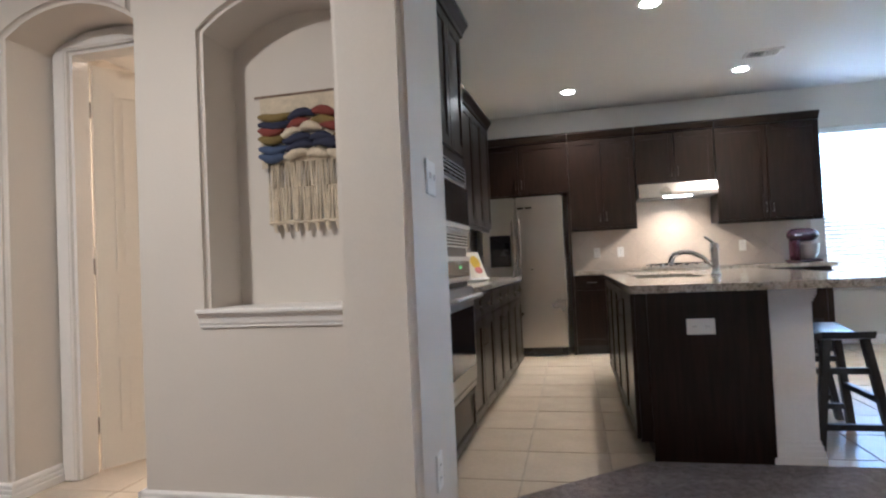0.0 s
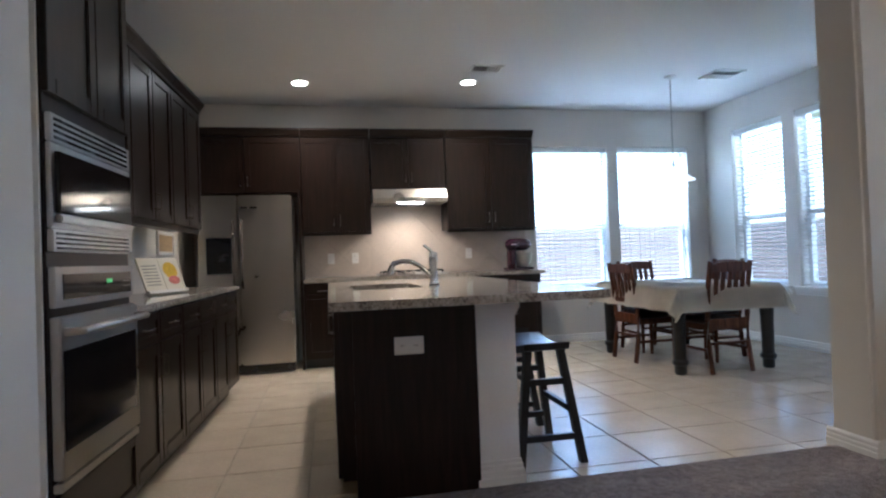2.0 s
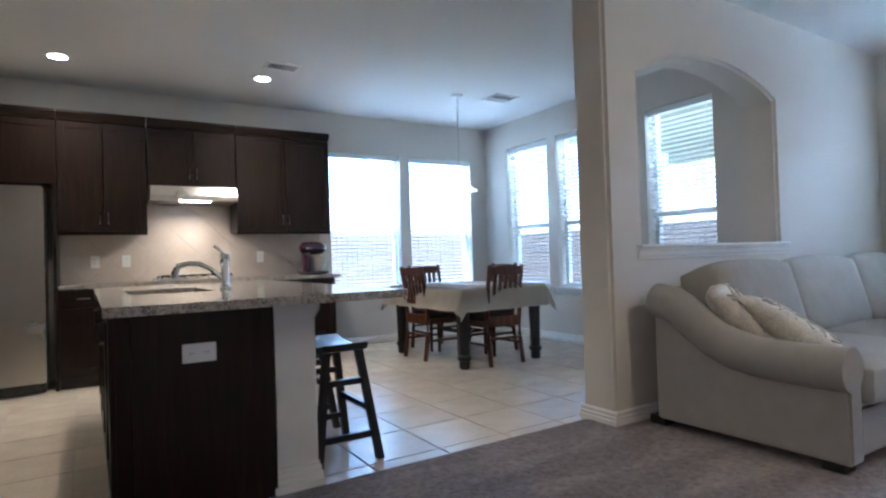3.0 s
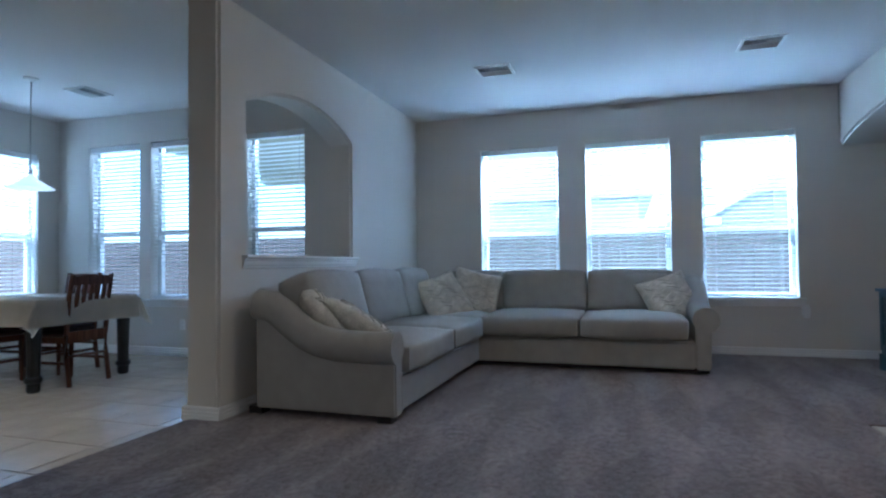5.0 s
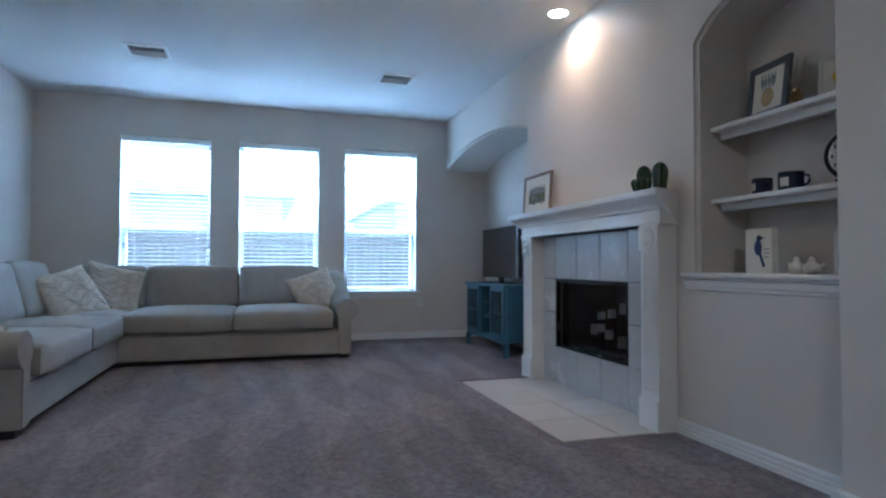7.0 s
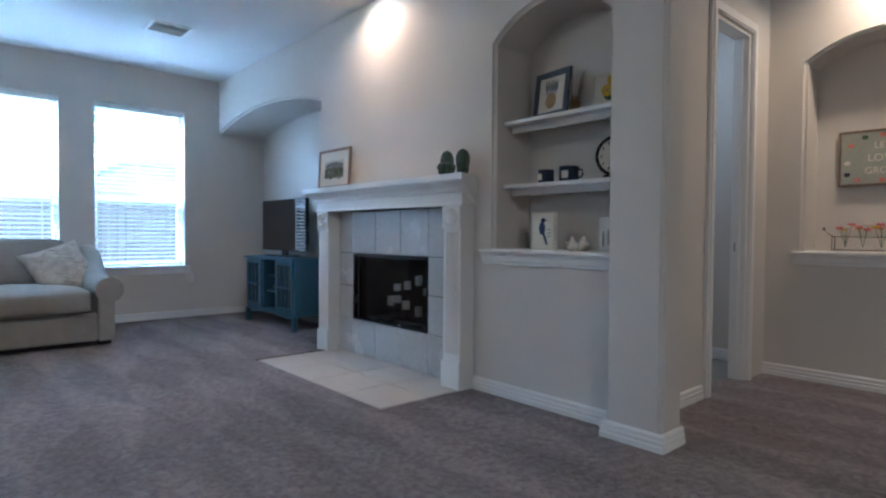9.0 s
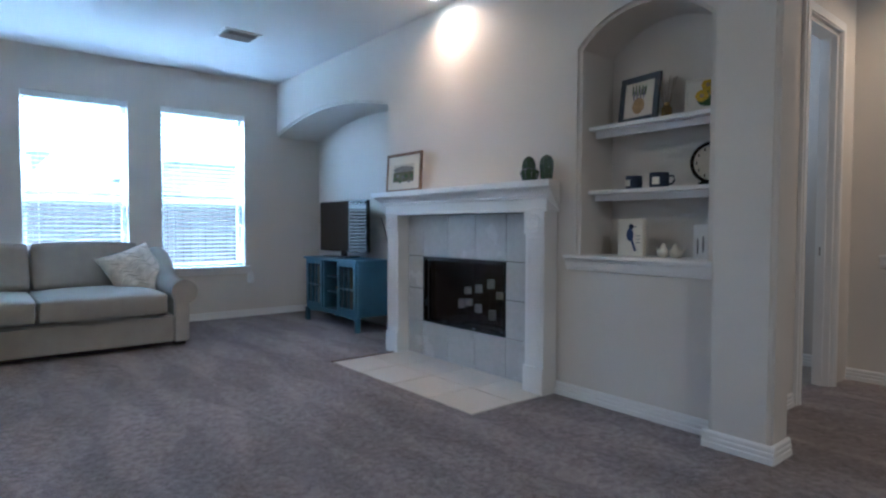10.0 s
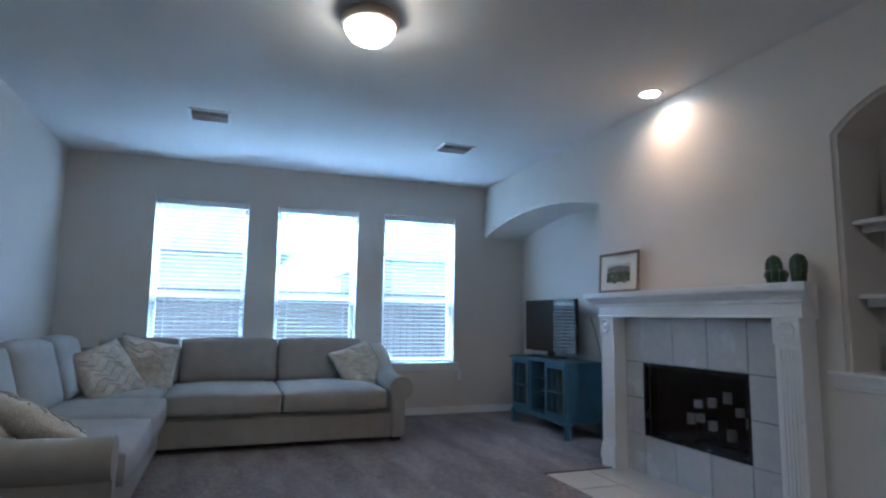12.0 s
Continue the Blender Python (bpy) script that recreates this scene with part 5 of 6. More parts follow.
# ---------------------------------------------------------------- kitchen cabinets
def shaker(parent, x0, x1, z0, z1, y=0.0, handle=True, side=1, drawer=False):
    fr = 0.055 if not drawer else 0.035
    bm = bmesh.new()
    for a, b, c, e in ((x0, x0 + fr, z0, z1), (x1 - fr, x1, z0, z1), (x0 + fr, x1 - fr, z0, z0 + fr), (x0 + fr, x1 - fr, z1 - fr, z1)):
        box(bm, a, b, y - 0.02, y, c, e, bevel=0.002)
    d = part("drawer_front" if drawer else "door", bm, CAB, parent)
    part("door_panel", bx(x0 + fr - 0.002, x1 - fr + 0.002, y - 0.012, y - 0.002, z0 + fr - 0.002, z1 - fr + 0.002), CABH if drawer else CAB, d)
    bm = bmesh.new()
    i = 0.006
    for a, b, c, e in ((x0 + fr, x0 + fr + i, z0 + fr, z1 - fr), (x1 - fr - i, x1 - fr, z0 + fr, z1 - fr), (x0 + fr + i, x1 - fr - i, z0 + fr, z0 + fr + i), (x0 + fr + i, x1 - fr - i, z1 - fr - i, z1 - fr)):
        box(bm, a, b, y - 0.0165, y - 0.011, c, e)
    part("bead", bm, CAB, d)
    if handle:
        bm = bmesh.new()
        if drawer:
            c, zz = (x0 + x1) / 2, (z0 + z1) / 2
            tube(bm, [(c - 0.05, y - 0.02, zz), (c - 0.045, y - 0.045, zz), (c + 0.045, y - 0.045, zz), (c + 0.05, y - 0.02, zz)], 0.005, 8)
        else:
            u = x1 - 0.03 if side > 0 else x0 + 0.03
            zz = z0 + 0.12 if z0 > 1.2 else z1 - 0.12
            tube(bm, [(u, y - 0.02, zz - 0.05), (u, y - 0.045, zz - 0.045), (u, y - 0.045, zz + 0.045), (u, y - 0.02, zz + 0.05)], 0.005, 8)
        part("handle", bm, NICKEL, d, "dark metal bar handle", smooth=50)


def upper(m, w, d, z0, z1, n, label, crown=True):
    t = thing("wall_cabinet", label, "cabinet", m, "kitchen wall cabinets")
    part("body", bx(0, w, 0, d, z0, z1, bevel=0.002), CAB, t)
    for i in range(n):
        a, b = w * i / n + 0.004, w * (i + 1) / n - 0.004
        shaker(t, a, b, z0 + 0.006, z1 - 0.02, 0, True, 1 if (i % 2 == 0 and n > 1) else -1)
    part("light_rail", bx(0, w, 0.004, 0.02, z0 - 0.03, z0), CABH, t)
    if crown:
        bm = bmesh.new()
        pr = [(0.02, z1 - 0.01), (-0.025, z1 - 0.01), (-0.03, z1 + 0.01), (-0.05, z1 + 0.04), (-0.062, z1 + 0.055), (-0.062, z1 + 0.075), (0.02, z1 + 0.075)]
        prism(bm, pr, 0, w, "x")
        part("crown", bm, CABH, t, "dark crown moulding")
    return t


def base_unit(m, w, d, n, label, drawers=True):
    t = thing("base_cabinet", label, "cabinet", m, "kitchen base cabinets")
    part("body", bx(0, w, 0, d, 0.1, 0.875, bevel=0.002), CAB, t)
    part("toe_kick", bx(0, w, 0.07, d, 0.002, 0.1), BLACKW, t)
    for i in range(n):
        a, b = w * i / n + 0.004, w * (i + 1) / n - 0.004
        top = 0.865
        if drawers:
            shaker(t, a, b, 0.72, 0.865, 0, True, 1, True)
            top = 0.71
        shaker(t, a, b, 0.115, top, 0, True, 1 if i % 2 == 0 else -1)
    return t


YB = 6.12
# back wall run
upper(pose(-1.09, YB - 0.335, 0), 1.148, 0.33, 1.83, 2.44, 2, "espresso wall cabinet over the refrigerator")
upper(pose(0.062, YB - 0.335, 0), 0.73, 0.33, 1.40, 2.44, 2, "espresso wall cabinet beside the range hood")
upper(pose(0.8, YB - 0.335, 0), 0.83, 0.33, 1.86, 2.44, 2, "short espresso wall cabinet over the range hood")
upper(pose(1.638, YB - 0.335, 0), 1.03, 0.33, 1.40, 2.44, 2, "espresso wall cabinet next to the window")
tagged(part("filler_cabinet", bx(0.032, 0.058, 5.5, YB - 0.002, 0.004, 1.83), CAB), "tall narrow espresso filler beside the refrigerator", "cabinet")
for x, w, n in ((0.062, 0.74, 2), (0.805, 0.82, 2), (1.628, 0.98, 2)):
    base_unit(pose(x, YB - 0.6, 0), w, 0.595, n, "espresso base cabinet with drawers along the wall")


def slab(name, x0, x1, y0, y1, z, label, hole=None):
    bm = bmesh.new()
    if hole:
        hx0, hx1, hy0, hy1 = hole
        for q in ((x0, x1, y0, hy0), (x0, x1, hy1, y1), (x0, hx0, hy0, hy1), (hx1, x1, hy0, hy1)):
            box(bm, *q, z - 0.038, z)
        bmesh.ops.remove_doubles(bm, verts=bm.verts, dist=1e-5)
    else:
        box(bm, x0, x1, y0, y1, z - 0.038, z, bevel=0.008)
    return tagged(part(name, bm, GRANITE), label, "countertop")


slab("countertop", 0.06, 2.66, 5.48, YB - 0.002, 0.914, "speckled granite countertop along the back wall")
# cooktop
t = thing("gas_cooktop", "steel gas cooktop with black cast iron grates", "cooktop", Matrix.Translation((1.21, 5.78, 0.915)))
part("top_plate", bx(-0.37, 0.37, -0.24, 0.24, 0, 0.018, bevel=0.005), STEEL, t)
for x in (-0.22, 0.0, 0.22):
    bm = bmesh.new()
    for y in (-0.12, 0.08):
        box(bm, x - 0.1, x + 0.1, y - 0.006, y + 0.006, 0.035, 0.05)
    for dx in (-0.1, 0, 0.1):
        box(bm, x + dx - 0.006, x + dx + 0.006, -0.18, 0.18, 0.035, 0.05)
        box(bm, x + dx - 0.006, x + dx + 0.006, -0.18, -0.168, 0.018, 0.035)
        box(bm, x + dx - 0.006, x + dx + 0.006, 0.168, 0.18, 0.018, 0.035)
    part("grate", bm, BLACK, t, "black cast iron grate")
for i in range(5):
    bm = bmesh.new()
    cyl(bm, (-0.2 + 0.1 * i, -0.21, 0.018), (-0.2 + 0.1 * i, -0.21, 0.042), 0.02, 0.017, seg=16)
    part("knob", bm, STEEL, t)
# hood
t = thing("range_hood", "stainless steel under-cabinet range hood with light on", "range hood", Matrix.Translation((1.215, YB - 0.005, 1.7)))
bm = bmesh.new()
prism(bm, [(0, 0.0), (-0.48, 0.0), (-0.48, 0.05), (-0.42, 0.15), (0, 0.15)], -0.405, 0.405, "x")
part("hood_body", bm, STEEL, t)
part("filter", bx(-0.36, 0.36, -0.42, -0.06, -0.006, -0.001), NICKEL, t, "dark mesh filter")
part("hood_lamp", bx(-0.14, 0.14, -0.47, -0.425, -0.008, -0.001), BULB, t, "glowing lamp strip")

# refrigerator
t = thing("refrigerator", "stainless side-by-side refrigerator with ice dispenser", "refrigerator", Matrix.Translation((-0.475, 5.8, 0.0)))
part("fridge_body", bx(-0.445, 0.445, -0.29, 0.3, 0.03, 1.755, bevel=0.004), NICKEL, t, "grey painted steel case")
for a, b in ((-0.448, -0.075), (-0.068, 0.448)):
    d = part("door", bx(a, b, -0.375, -0.295, 0.1, 1.775, bevel=0.012), STEEL, t)
    u = b - 0.035 if a < -0.2 else a + 0.035
    bm = bmesh.new()
    tube(bm, [(u, -0.375, 0.86), (u, -0.42, 0.88), (u, -0.425, 1.2), (u, -0.42, 1.5), (u, -0.375, 1.52)], 0.013, 10)
    part("handle", bm, NICKEL, d, "dark steel bar handle", smooth=50)
part("dispenser", bx(-0.37, -0.13, -0.379, -0.36, 1.0, 1.36, bevel=0.004), BLACKG, t, "black ice and water dispenser")
part("dispenser_recess", bx(-0.34, -0.16, -0.381, -0.377, 1.03, 1.2), BLACK, t)
part("grille", bx(-0.44, 0.44, -0.35, -0.3, 0.02, 0.095), BLACK, t, "black toe grille")
for i in range(2):
    mg = tagged(part("fridge_magnet", bx(-0.52 + 0.09 * i, -0.45 + 0.09 * i, 5.418, 5.425, 1.64, 1.66), BLACK), "small dark magnet on the refrigerator door", "magnet", "fridge magnets")

# left run, turned a little off the wall
RUN = pose(-0.56, 1.8, 0, 0, 0, 90 - 2.2)
t = thing("oven_tower", "tall espresso cabinet holding a microwave and wall oven", "cabinet", RUN)
TW, T0 = 0.46, -0.232
part("body", bx(T0, TW, 0, 0.5, 0.1, 2.4, bevel=0.002), CAB, t)
part("toe_kick", bx(T0, TW, 0.06, 0.5, 0.002, 0.1), BLACKW, t)
shaker(t, T0, 0.135, 1.67, 2.38, 0, False)
shaker(t, 0.141, TW - 0.004, 1.67, 2.38, 0, False)
shaker(t, T0, TW - 0.004, 0.12, 0.36, 0, False, 1, True)
bm = bmesh.new()
prism(bm, [(0.02, 2.39), (-0.025, 2.39), (-0.03, 2.41), (-0.05, 2.44), (-0.062, 2.455), (-0.062, 2.475), (0.02, 2.475)], T0, TW + 0.05, "x")
part("crown", bm, CABH, t, "dark crown moulding")


def vent_strip(o, z0, z1, n, name):
    """A steel strip with n dark slots, each with a bright lip above it."""
    p = part(name, bx(T0 + 0.01, TW - 0.012, -0.02, -0.0005, z0, z1, bevel=0.003), STEEL, o, "slotted steel vent strip")
    h = (z1 - z0) / (n + 0.6)
    for i in range(n):
        z = z0 + h * (i + 0.45)
        part("vent_slot", bx(T0 + 0.03, TW - 0.05, -0.0225, -0.0195, z, z + h * 0.5), BLACK, p, "dark vent slot")


o = thing("wall_oven", "stainless steel built-in wall oven with black glass door", "oven", RUN)
p = part("control_panel", bx(T0 + 0.01, TW - 0.012, -0.022, -0.0005, 0.965, 1.1, bevel=0.003), STEEL, o)
part("display", bx(T0 + 0.06, TW - 0.045, -0.0245, -0.0215, 0.99, 1.075), BLACKG, p, "black glass control display")
LED = mat("green_display_digits", (0.25, 1.0, 0.3), 0.5, 0, 0.0, 3, 3, 0, emit=0.012)
for i in range(3):
    part("display_digit", bx(0.17 + 0.018 * i, 0.18 + 0.018 * i, -0.0255, -0.0242, 1.034, 1.05), LED, p, "lit green display digit")
bm = bmesh.new()
for i in range(4):
    for j in range(2):
        box(bm, TW - 0.13 + 0.02 * i, TW - 0.12 + 0.02 * i, -0.0255, -0.0242, 1.015 + 0.02 * j, 1.019 + 0.02 * j)
part("key_marks", bm, P_GREY, p, "small grey key marks")
d = part("oven_door", bx(T0 + 0.01, TW - 0.012, -0.035, -0.0005, 0.41, 0.935, bevel=0.004), STEEL, o)
part("oven_glass", bx(T0 + 0.025, TW - 0.05, -0.039, -0.034, 0.5, 0.825), BLACKG, d, "black oven glass")
bm = bmesh.new()
tube(bm, [(T0 + 0.04, -0.035, 0.885), (T0 + 0.05, -0.085, 0.885), (TW - 0.05, -0.085, 0.885), (TW - 0.04, -0.035, 0.885)], 0.014, 10)
part("handle", bm, STEEL, d, "steel bar handle", smooth=50)
part("lower_trim", bx(T0 + 0.01, TW - 0.012, -0.03, -0.0005, 0.37, 0.4, bevel=0.003), STEEL, o, "steel lower trim")
o = thing("microwave", "stainless steel built-in microwave with louvred trim", "microwave", RUN)
part("trim_frame", bx(T0 + 0.01, TW - 0.012, -0.018, -0.0005, 1.228, 1.508, bevel=0.003), STEEL, o)
part("microwave_door", bx(T0 + 0.03, TW - 0.05, -0.036, -0.017, 1.275, 1.48, bevel=0.003), BLACKG, o, "black glass door")
bm = bmesh.new()
box(bm, T0 + 0.03, TW - 0.05, -0.04, -0.017, 1.245, 1.27, bevel=0.004)
part("door_rail", bm, STEEL, o, "steel lower door rail")
vent_strip(o, 1.512, 1.605, 4, "upper_vent")
vent_strip(o, 1.15, 1.224, 4, "lower_vent")

LEN = 2.38
for i in range(3):
    w = LEN / 3
    base_unit(RUN @ Matrix.Translation((TW + 0.004 + w * i, 0.02, 0)), w - 0.004, 0.48, 2, "espresso base cabinet with drawers on the side run")
for i in range(3):
    w = (LEN - 0.1) / 3
    upper(RUN @ Matrix.Translation((TW + 0.004 + w * i, 0.26, 0)), w - 0.002, 0.24, 1.38, 2.36, 2, "espresso wall cabinet above the side counter")
bm = bmesh.new()
box(bm, TW + 0.004, TW + LEN + 0.03, -0.015, 0.5, 0.876, 0.914, bevel=0.008)
c = tagged(part("countertop", bm, GRANITE), "speckled granite countertop on the side run", "countertop")
c.matrix_world = RUN
# open cookbook on a stand
t = thing("cookbook", "open cookbook with photographs on a white stand", "book", pose(-0.72, 3.55, 0.915, -22, 0, 62))
part("stand", bx(-0.17, 0.17, -0.03, 0.02, 0.0, 0.02), PLATE, t, "white wire book stand")
part("page", bx(-0.17, -0.002, -0.012, 0.0, 0.02, 0.25), PAPER, t)
part("page", bx(0.002, 0.17, -0.012, 0.0, 0.02, 0.25), PAPER, t)
blob(t, "photo", 0.08, 0.16, 0.06, 0.06, P_YELLOW, -0.0145)
blob(t, "photo", 0.09, 0.09, 0.05, 0.03, P_PINK, -0.015)
bm = bmesh.new()
for i in range(7):
    box(bm, -0.15, -0.03, -0.0135, -0.0118, 0.06 + 0.022 * i, 0.066 + 0.022 * i)
part("print_lines", bm, P_GREY, t)
framed(pose(-1.085, 4.95, 1.2, 0, 0, 90), 0.5, 0.2, 0.02, TRIM, "small framed brown print on the kitchen wall", lambda t: part("print", bx(-0.22, 0.22, -0.004, -0.002, 0.03, 0.17), P_TAN, t))

# stand mixer
t = thing("stand_mixer", "dark red stand mixer with a steel bowl on the counter", "mixer", pose(2.44, 5.74, 0.915, 0, 0, 200))
bm = bmesh.new()
cushion(bm, 0.3, 0.2, 0.035, 0.017, 0.0, Matrix.Translation((0, 0, 0.018)))
part("mixer_base", bm, RED, t, smooth=60)
bm = bmesh.new()
cushion(bm, 0.09, 0.11, 0.24, 0.04, 0.0, Matrix.Translation((0.1, 0, 0.14)))
part("column", bm, RED, t, smooth=60)
bm = bmesh.new()
cushion(bm, 0.34, 0.12, 0.12, 0.058, 0.01, Matrix.Translation((0.0, 0, 0.29)))
part("mixer_head", bm, RED, t, smooth=60)
bm = bmesh.new()
lathe(bm, [(0.055, 0.035), (0.06, 0.045), (0.095, 0.1), (0.105, 0.19), (0.108, 0.195), (0.1, 0.19), (0.05, 0.05)], cx=-0.06, seg=28)
part("bowl", bm, STEEL, t, "polished steel bowl", smooth=True)
bm = bmesh.new()
box(bm, -0.14, 0.14, -0.062, 0.062, 0.283, 0.297, bevel=0.003)
part("band", bm, CHROME, t, "chrome trim band")
for x, z in ((0.35, 1.12), (1.95, 1.13), (0.62, 1.12)):
    outlet("wall_outlet", pose(x, YB - 0.0155, z))

# ---------------------------------------------------------------- island
IX0, IX1, IY0, IY1 = 0.355, 0.985, 2.13, 4.3
t = thing("kitchen_island", "espresso kitchen island cabinet with finished end panel", "kitchen island", Matrix.Translation(((IX0 + IX1) / 2, (IY0 + IY1) / 2, 0)))
bpy.context.view_layer.update()
wpart("body", bx(IX0, IX1, IY0, IY1, 0.1, 0.876, bevel=0.002), CAB, t)
wpart("toe_kick", bx(IX0 + 0.07, IX1, IY0 + 0.012, IY1 - 0.02, 0.002, 0.1), BLACKW, t)
wpart("end_panel", bx(IX0 + 0.06, IX1, IY0 - 0.008, IY0 - 0.0005, 0.004, 0.876), CAB, t)
n = 4
for i in range(n):
    y0, y1 = IY0 + (IY1 - IY0) * i / n + 0.004, IY0 + (IY1 - IY0) * (i + 1) / n - 0.004
    bm = bmesh.new()
    for a, b, c, e in ((y0, y0 + 0.055, 0.115, 0.865), (y1 - 0.055, y1, 0.115, 0.865), (y0 + 0.055, y1 - 0.055, 0.115, 0.17), (y0 + 0.055, y1 - 0.055, 0.81, 0.865)):
        box(bm, IX0 - 0.02, IX0, a, b, c, e, bevel=0.002)
    d = wpart("door", bm, CAB, t)
    dp = part("door_panel", bx(IX0 - 0.012, IX0 - 0.002, y0 + 0.053, y1 - 0.053, 0.168, 0.812), CAB, d)
    dp.parent = d
    bm = bmesh.new()
    u = y1 - 0.03 if i % 2 == 0 else y0 + 0.03
    tube(bm, [(IX0 - 0.02, u, 0.7), (IX0 - 0.045, u, 0.705), (IX0 - 0.045, u, 0.795), (IX0 - 0.02, u, 0.8)], 0.005, 8)
    part("handle", bm, NICKEL, d, "dark metal bar handle", smooth=50)
slab("countertop", 0.312, 1.56, 1.9, 4.38, 0.916, "speckled granite island countertop with sink cut-out", (0.46, 0.86, 2.86, 3.5))
t = thing("island_column", "square white moulded wooden island column", "column", Matrix.Translation((1.088, 2.24, 0)))
part("shaft", bx(-0.097, 0.097, -0.097, 0.097, 0.12, 0.8, bevel=0.003), TRIM, t)
for z0, z1, w in ((0.003, 0.045, 0.119), (0.045, 0.075, 0.115), (0.075, 0.1, 0.109), (0.1, 0.12, 0.103)):
    part("base_moulding", bx(-w, w, -w, w, z0, z1, bevel=0.004), TRIM, t)
for z0, z1, w in ((0.8, 0.815, 0.104), (0.83, 0.876, 0.116), (0.815, 0.83, 0.11)):
    part("cap_moulding", bx(-w, w, -w, w, z0, z1, bevel=0.003), TRIM, t)
t = outlet("island_outlet", pose(0.668, IY0 - 0.0085, 0.69), 0.135, 0.08, "white double outlet plate on the island")
sk = thing("kitchen_sink", "undermount stainless steel kitchen sink", "sink", Matrix.Translation((0.66, 3.18, 0.7)))
bm = bmesh.new()
for q in ((-0.21, -0.2, -0.33, 0.33, 0, 0.177), (0.2, 0.21, -0.33, 0.33, 0, 0.177), (-0.2, 0.2, -0.33, -0.32, 0, 0.177), (-0.2, 0.2, 0.32, 0.33, 0, 0.177), (-0.21, 0.21, -0.33, 0.33, -0.01, 0)):
    box(bm, *q)
part("basin", bm, STEEL, sk)
bm = bmesh.new()
cyl(bm, (0, 0, 0), (0, 0, 0.006), 0.045, seg=20)
part("drain", bm, CHROME, sk)
t = thing("faucet", "chrome gooseneck pull-out kitchen faucet", "faucet", Matrix.Translation((0.96, 3.03, 0.917)))
bm = bmesh.new()
lathe(bm, [(0.032, 0.0), (0.034, 0.01), (0.024, 0.02), (0.024, 0.14), (0.028, 0.15), (0.026, 0.2), (0.02, 0.205)], seg=24)
part("faucet_body", bm, CHROME, t, smooth=True)
bm = bmesh.new()
tube(bm, [(-0.02, 0, 0.06), (-0.08, 0, 0.12), (-0.14, 0, 0.15), (-0.2, 0, 0.155), (-0.25, 0, 0.14), (-0.27, 0, 0.1), (-0.272, 0, 0.075)], [0.014, 0.014, 0.014, 0.015, 0.017, 0.02, 0.02], 14)
part("spout", bm, CHROME, t, smooth=True)
bm = bmesh.new()
tube(bm, [(0, 0, 0.2), (-0.03, 0, 0.23), (-0.06, 0, 0.25)], 0.008, 10)
part("lever", bm, CHROME, t, smooth=True)


# ---------------------------------------------------------------- stools, table, chairs
def stool(m):
    t = thing("bar_stool", "black wooden saddle-seat bar stool by the island", "stool", m, "bar stools")
    bm = bmesh.new()
    n = 12
    g = []
    for i in range(n + 1):
        for j in range(5):
            x, y = -0.125 + 0.25 * j / 4, -0.225 + 0.45 * i / n
            g.append(bm.verts.new((x, y, 0.595 + 0.03 * (y / 0.225) ** 2)))
    lo = [bm.verts.new((v.co.x * 0.97, v.co.y * 0.97, v.co.z - 0.035)) for v in g]
    for i in range(n):
        for j in range(4):
            a = i * 5 + j
            bm.faces.new((g[a], g[a + 1], g[a + 6], g[a + 5]))
            bm.faces.new((lo[a], lo[a + 5], lo[a + 6], lo[a + 1]))
    rim = [j for j in range(5)] + [5 * i + 4 for i in range(1, n + 1)] + [5 * n + j for j in range(3, -1, -1)] + [5 * i for i in range(n - 1, 0, -1)]
    for a, b in zip(rim, rim[1:] + rim[:1]):
        bm.faces.new((g[a], lo[a], lo[b], g[b]))
    part("seat", bm, BLACKW, t, smooth=40)
    for sx in (-1, 1):
        for sy in (-1, 1):
            bm = bmesh.new()
            a, b = Vector((sx * 0.09, sy * 0.17, 0.585)), Vector((sx * 0.17, sy * 0.235, 0.004))
            r = 0.019
            vs = [bm.verts.new(p + Vector((r * u, r * v, 0))) for p in (b, a) for u, v in ((-1, -1), (1, -1), (1, 1), (-1, 1))]
            for f in ((0, 3, 2, 1), (4, 5, 6, 7), (0, 1, 5, 4), (1, 2, 6, 5), (2, 3, 7, 6), (3, 0, 4, 7)):
                bm.faces.new([vs[k] for k in f])
            part("leg", bm, BLACKW, t)
    for z, kx in ((0.14, 1), (0.42, 1)):
        f = (0.585 - z) / 0.581
        x, y = 0.09 + 0.08 * f, 0.17 + 0.065 * f
        for s in (-1, 1):
            part("stretcher", bx(-x, x, s * y - 0.012, s * y + 0.012, z - 0.016, z + 0.016), BLACKW, t)
    z = 0.27
    f = (0.585 - z) / 0.581
    x, y = 0.09 + 0.08 * f, 0.17 + 0.065 * f
    for s in (-1, 1):
        part("stretcher", bx(s * x - 0.012, s * x + 0.012, -y, y, z - 0.016, z + 0.016), BLACKW, t)
    return t


st = stool(pose(1.41, 2.54, 0))
copy_thing(st, pose(1.42, 3.2, 0, 0, 0, 2))

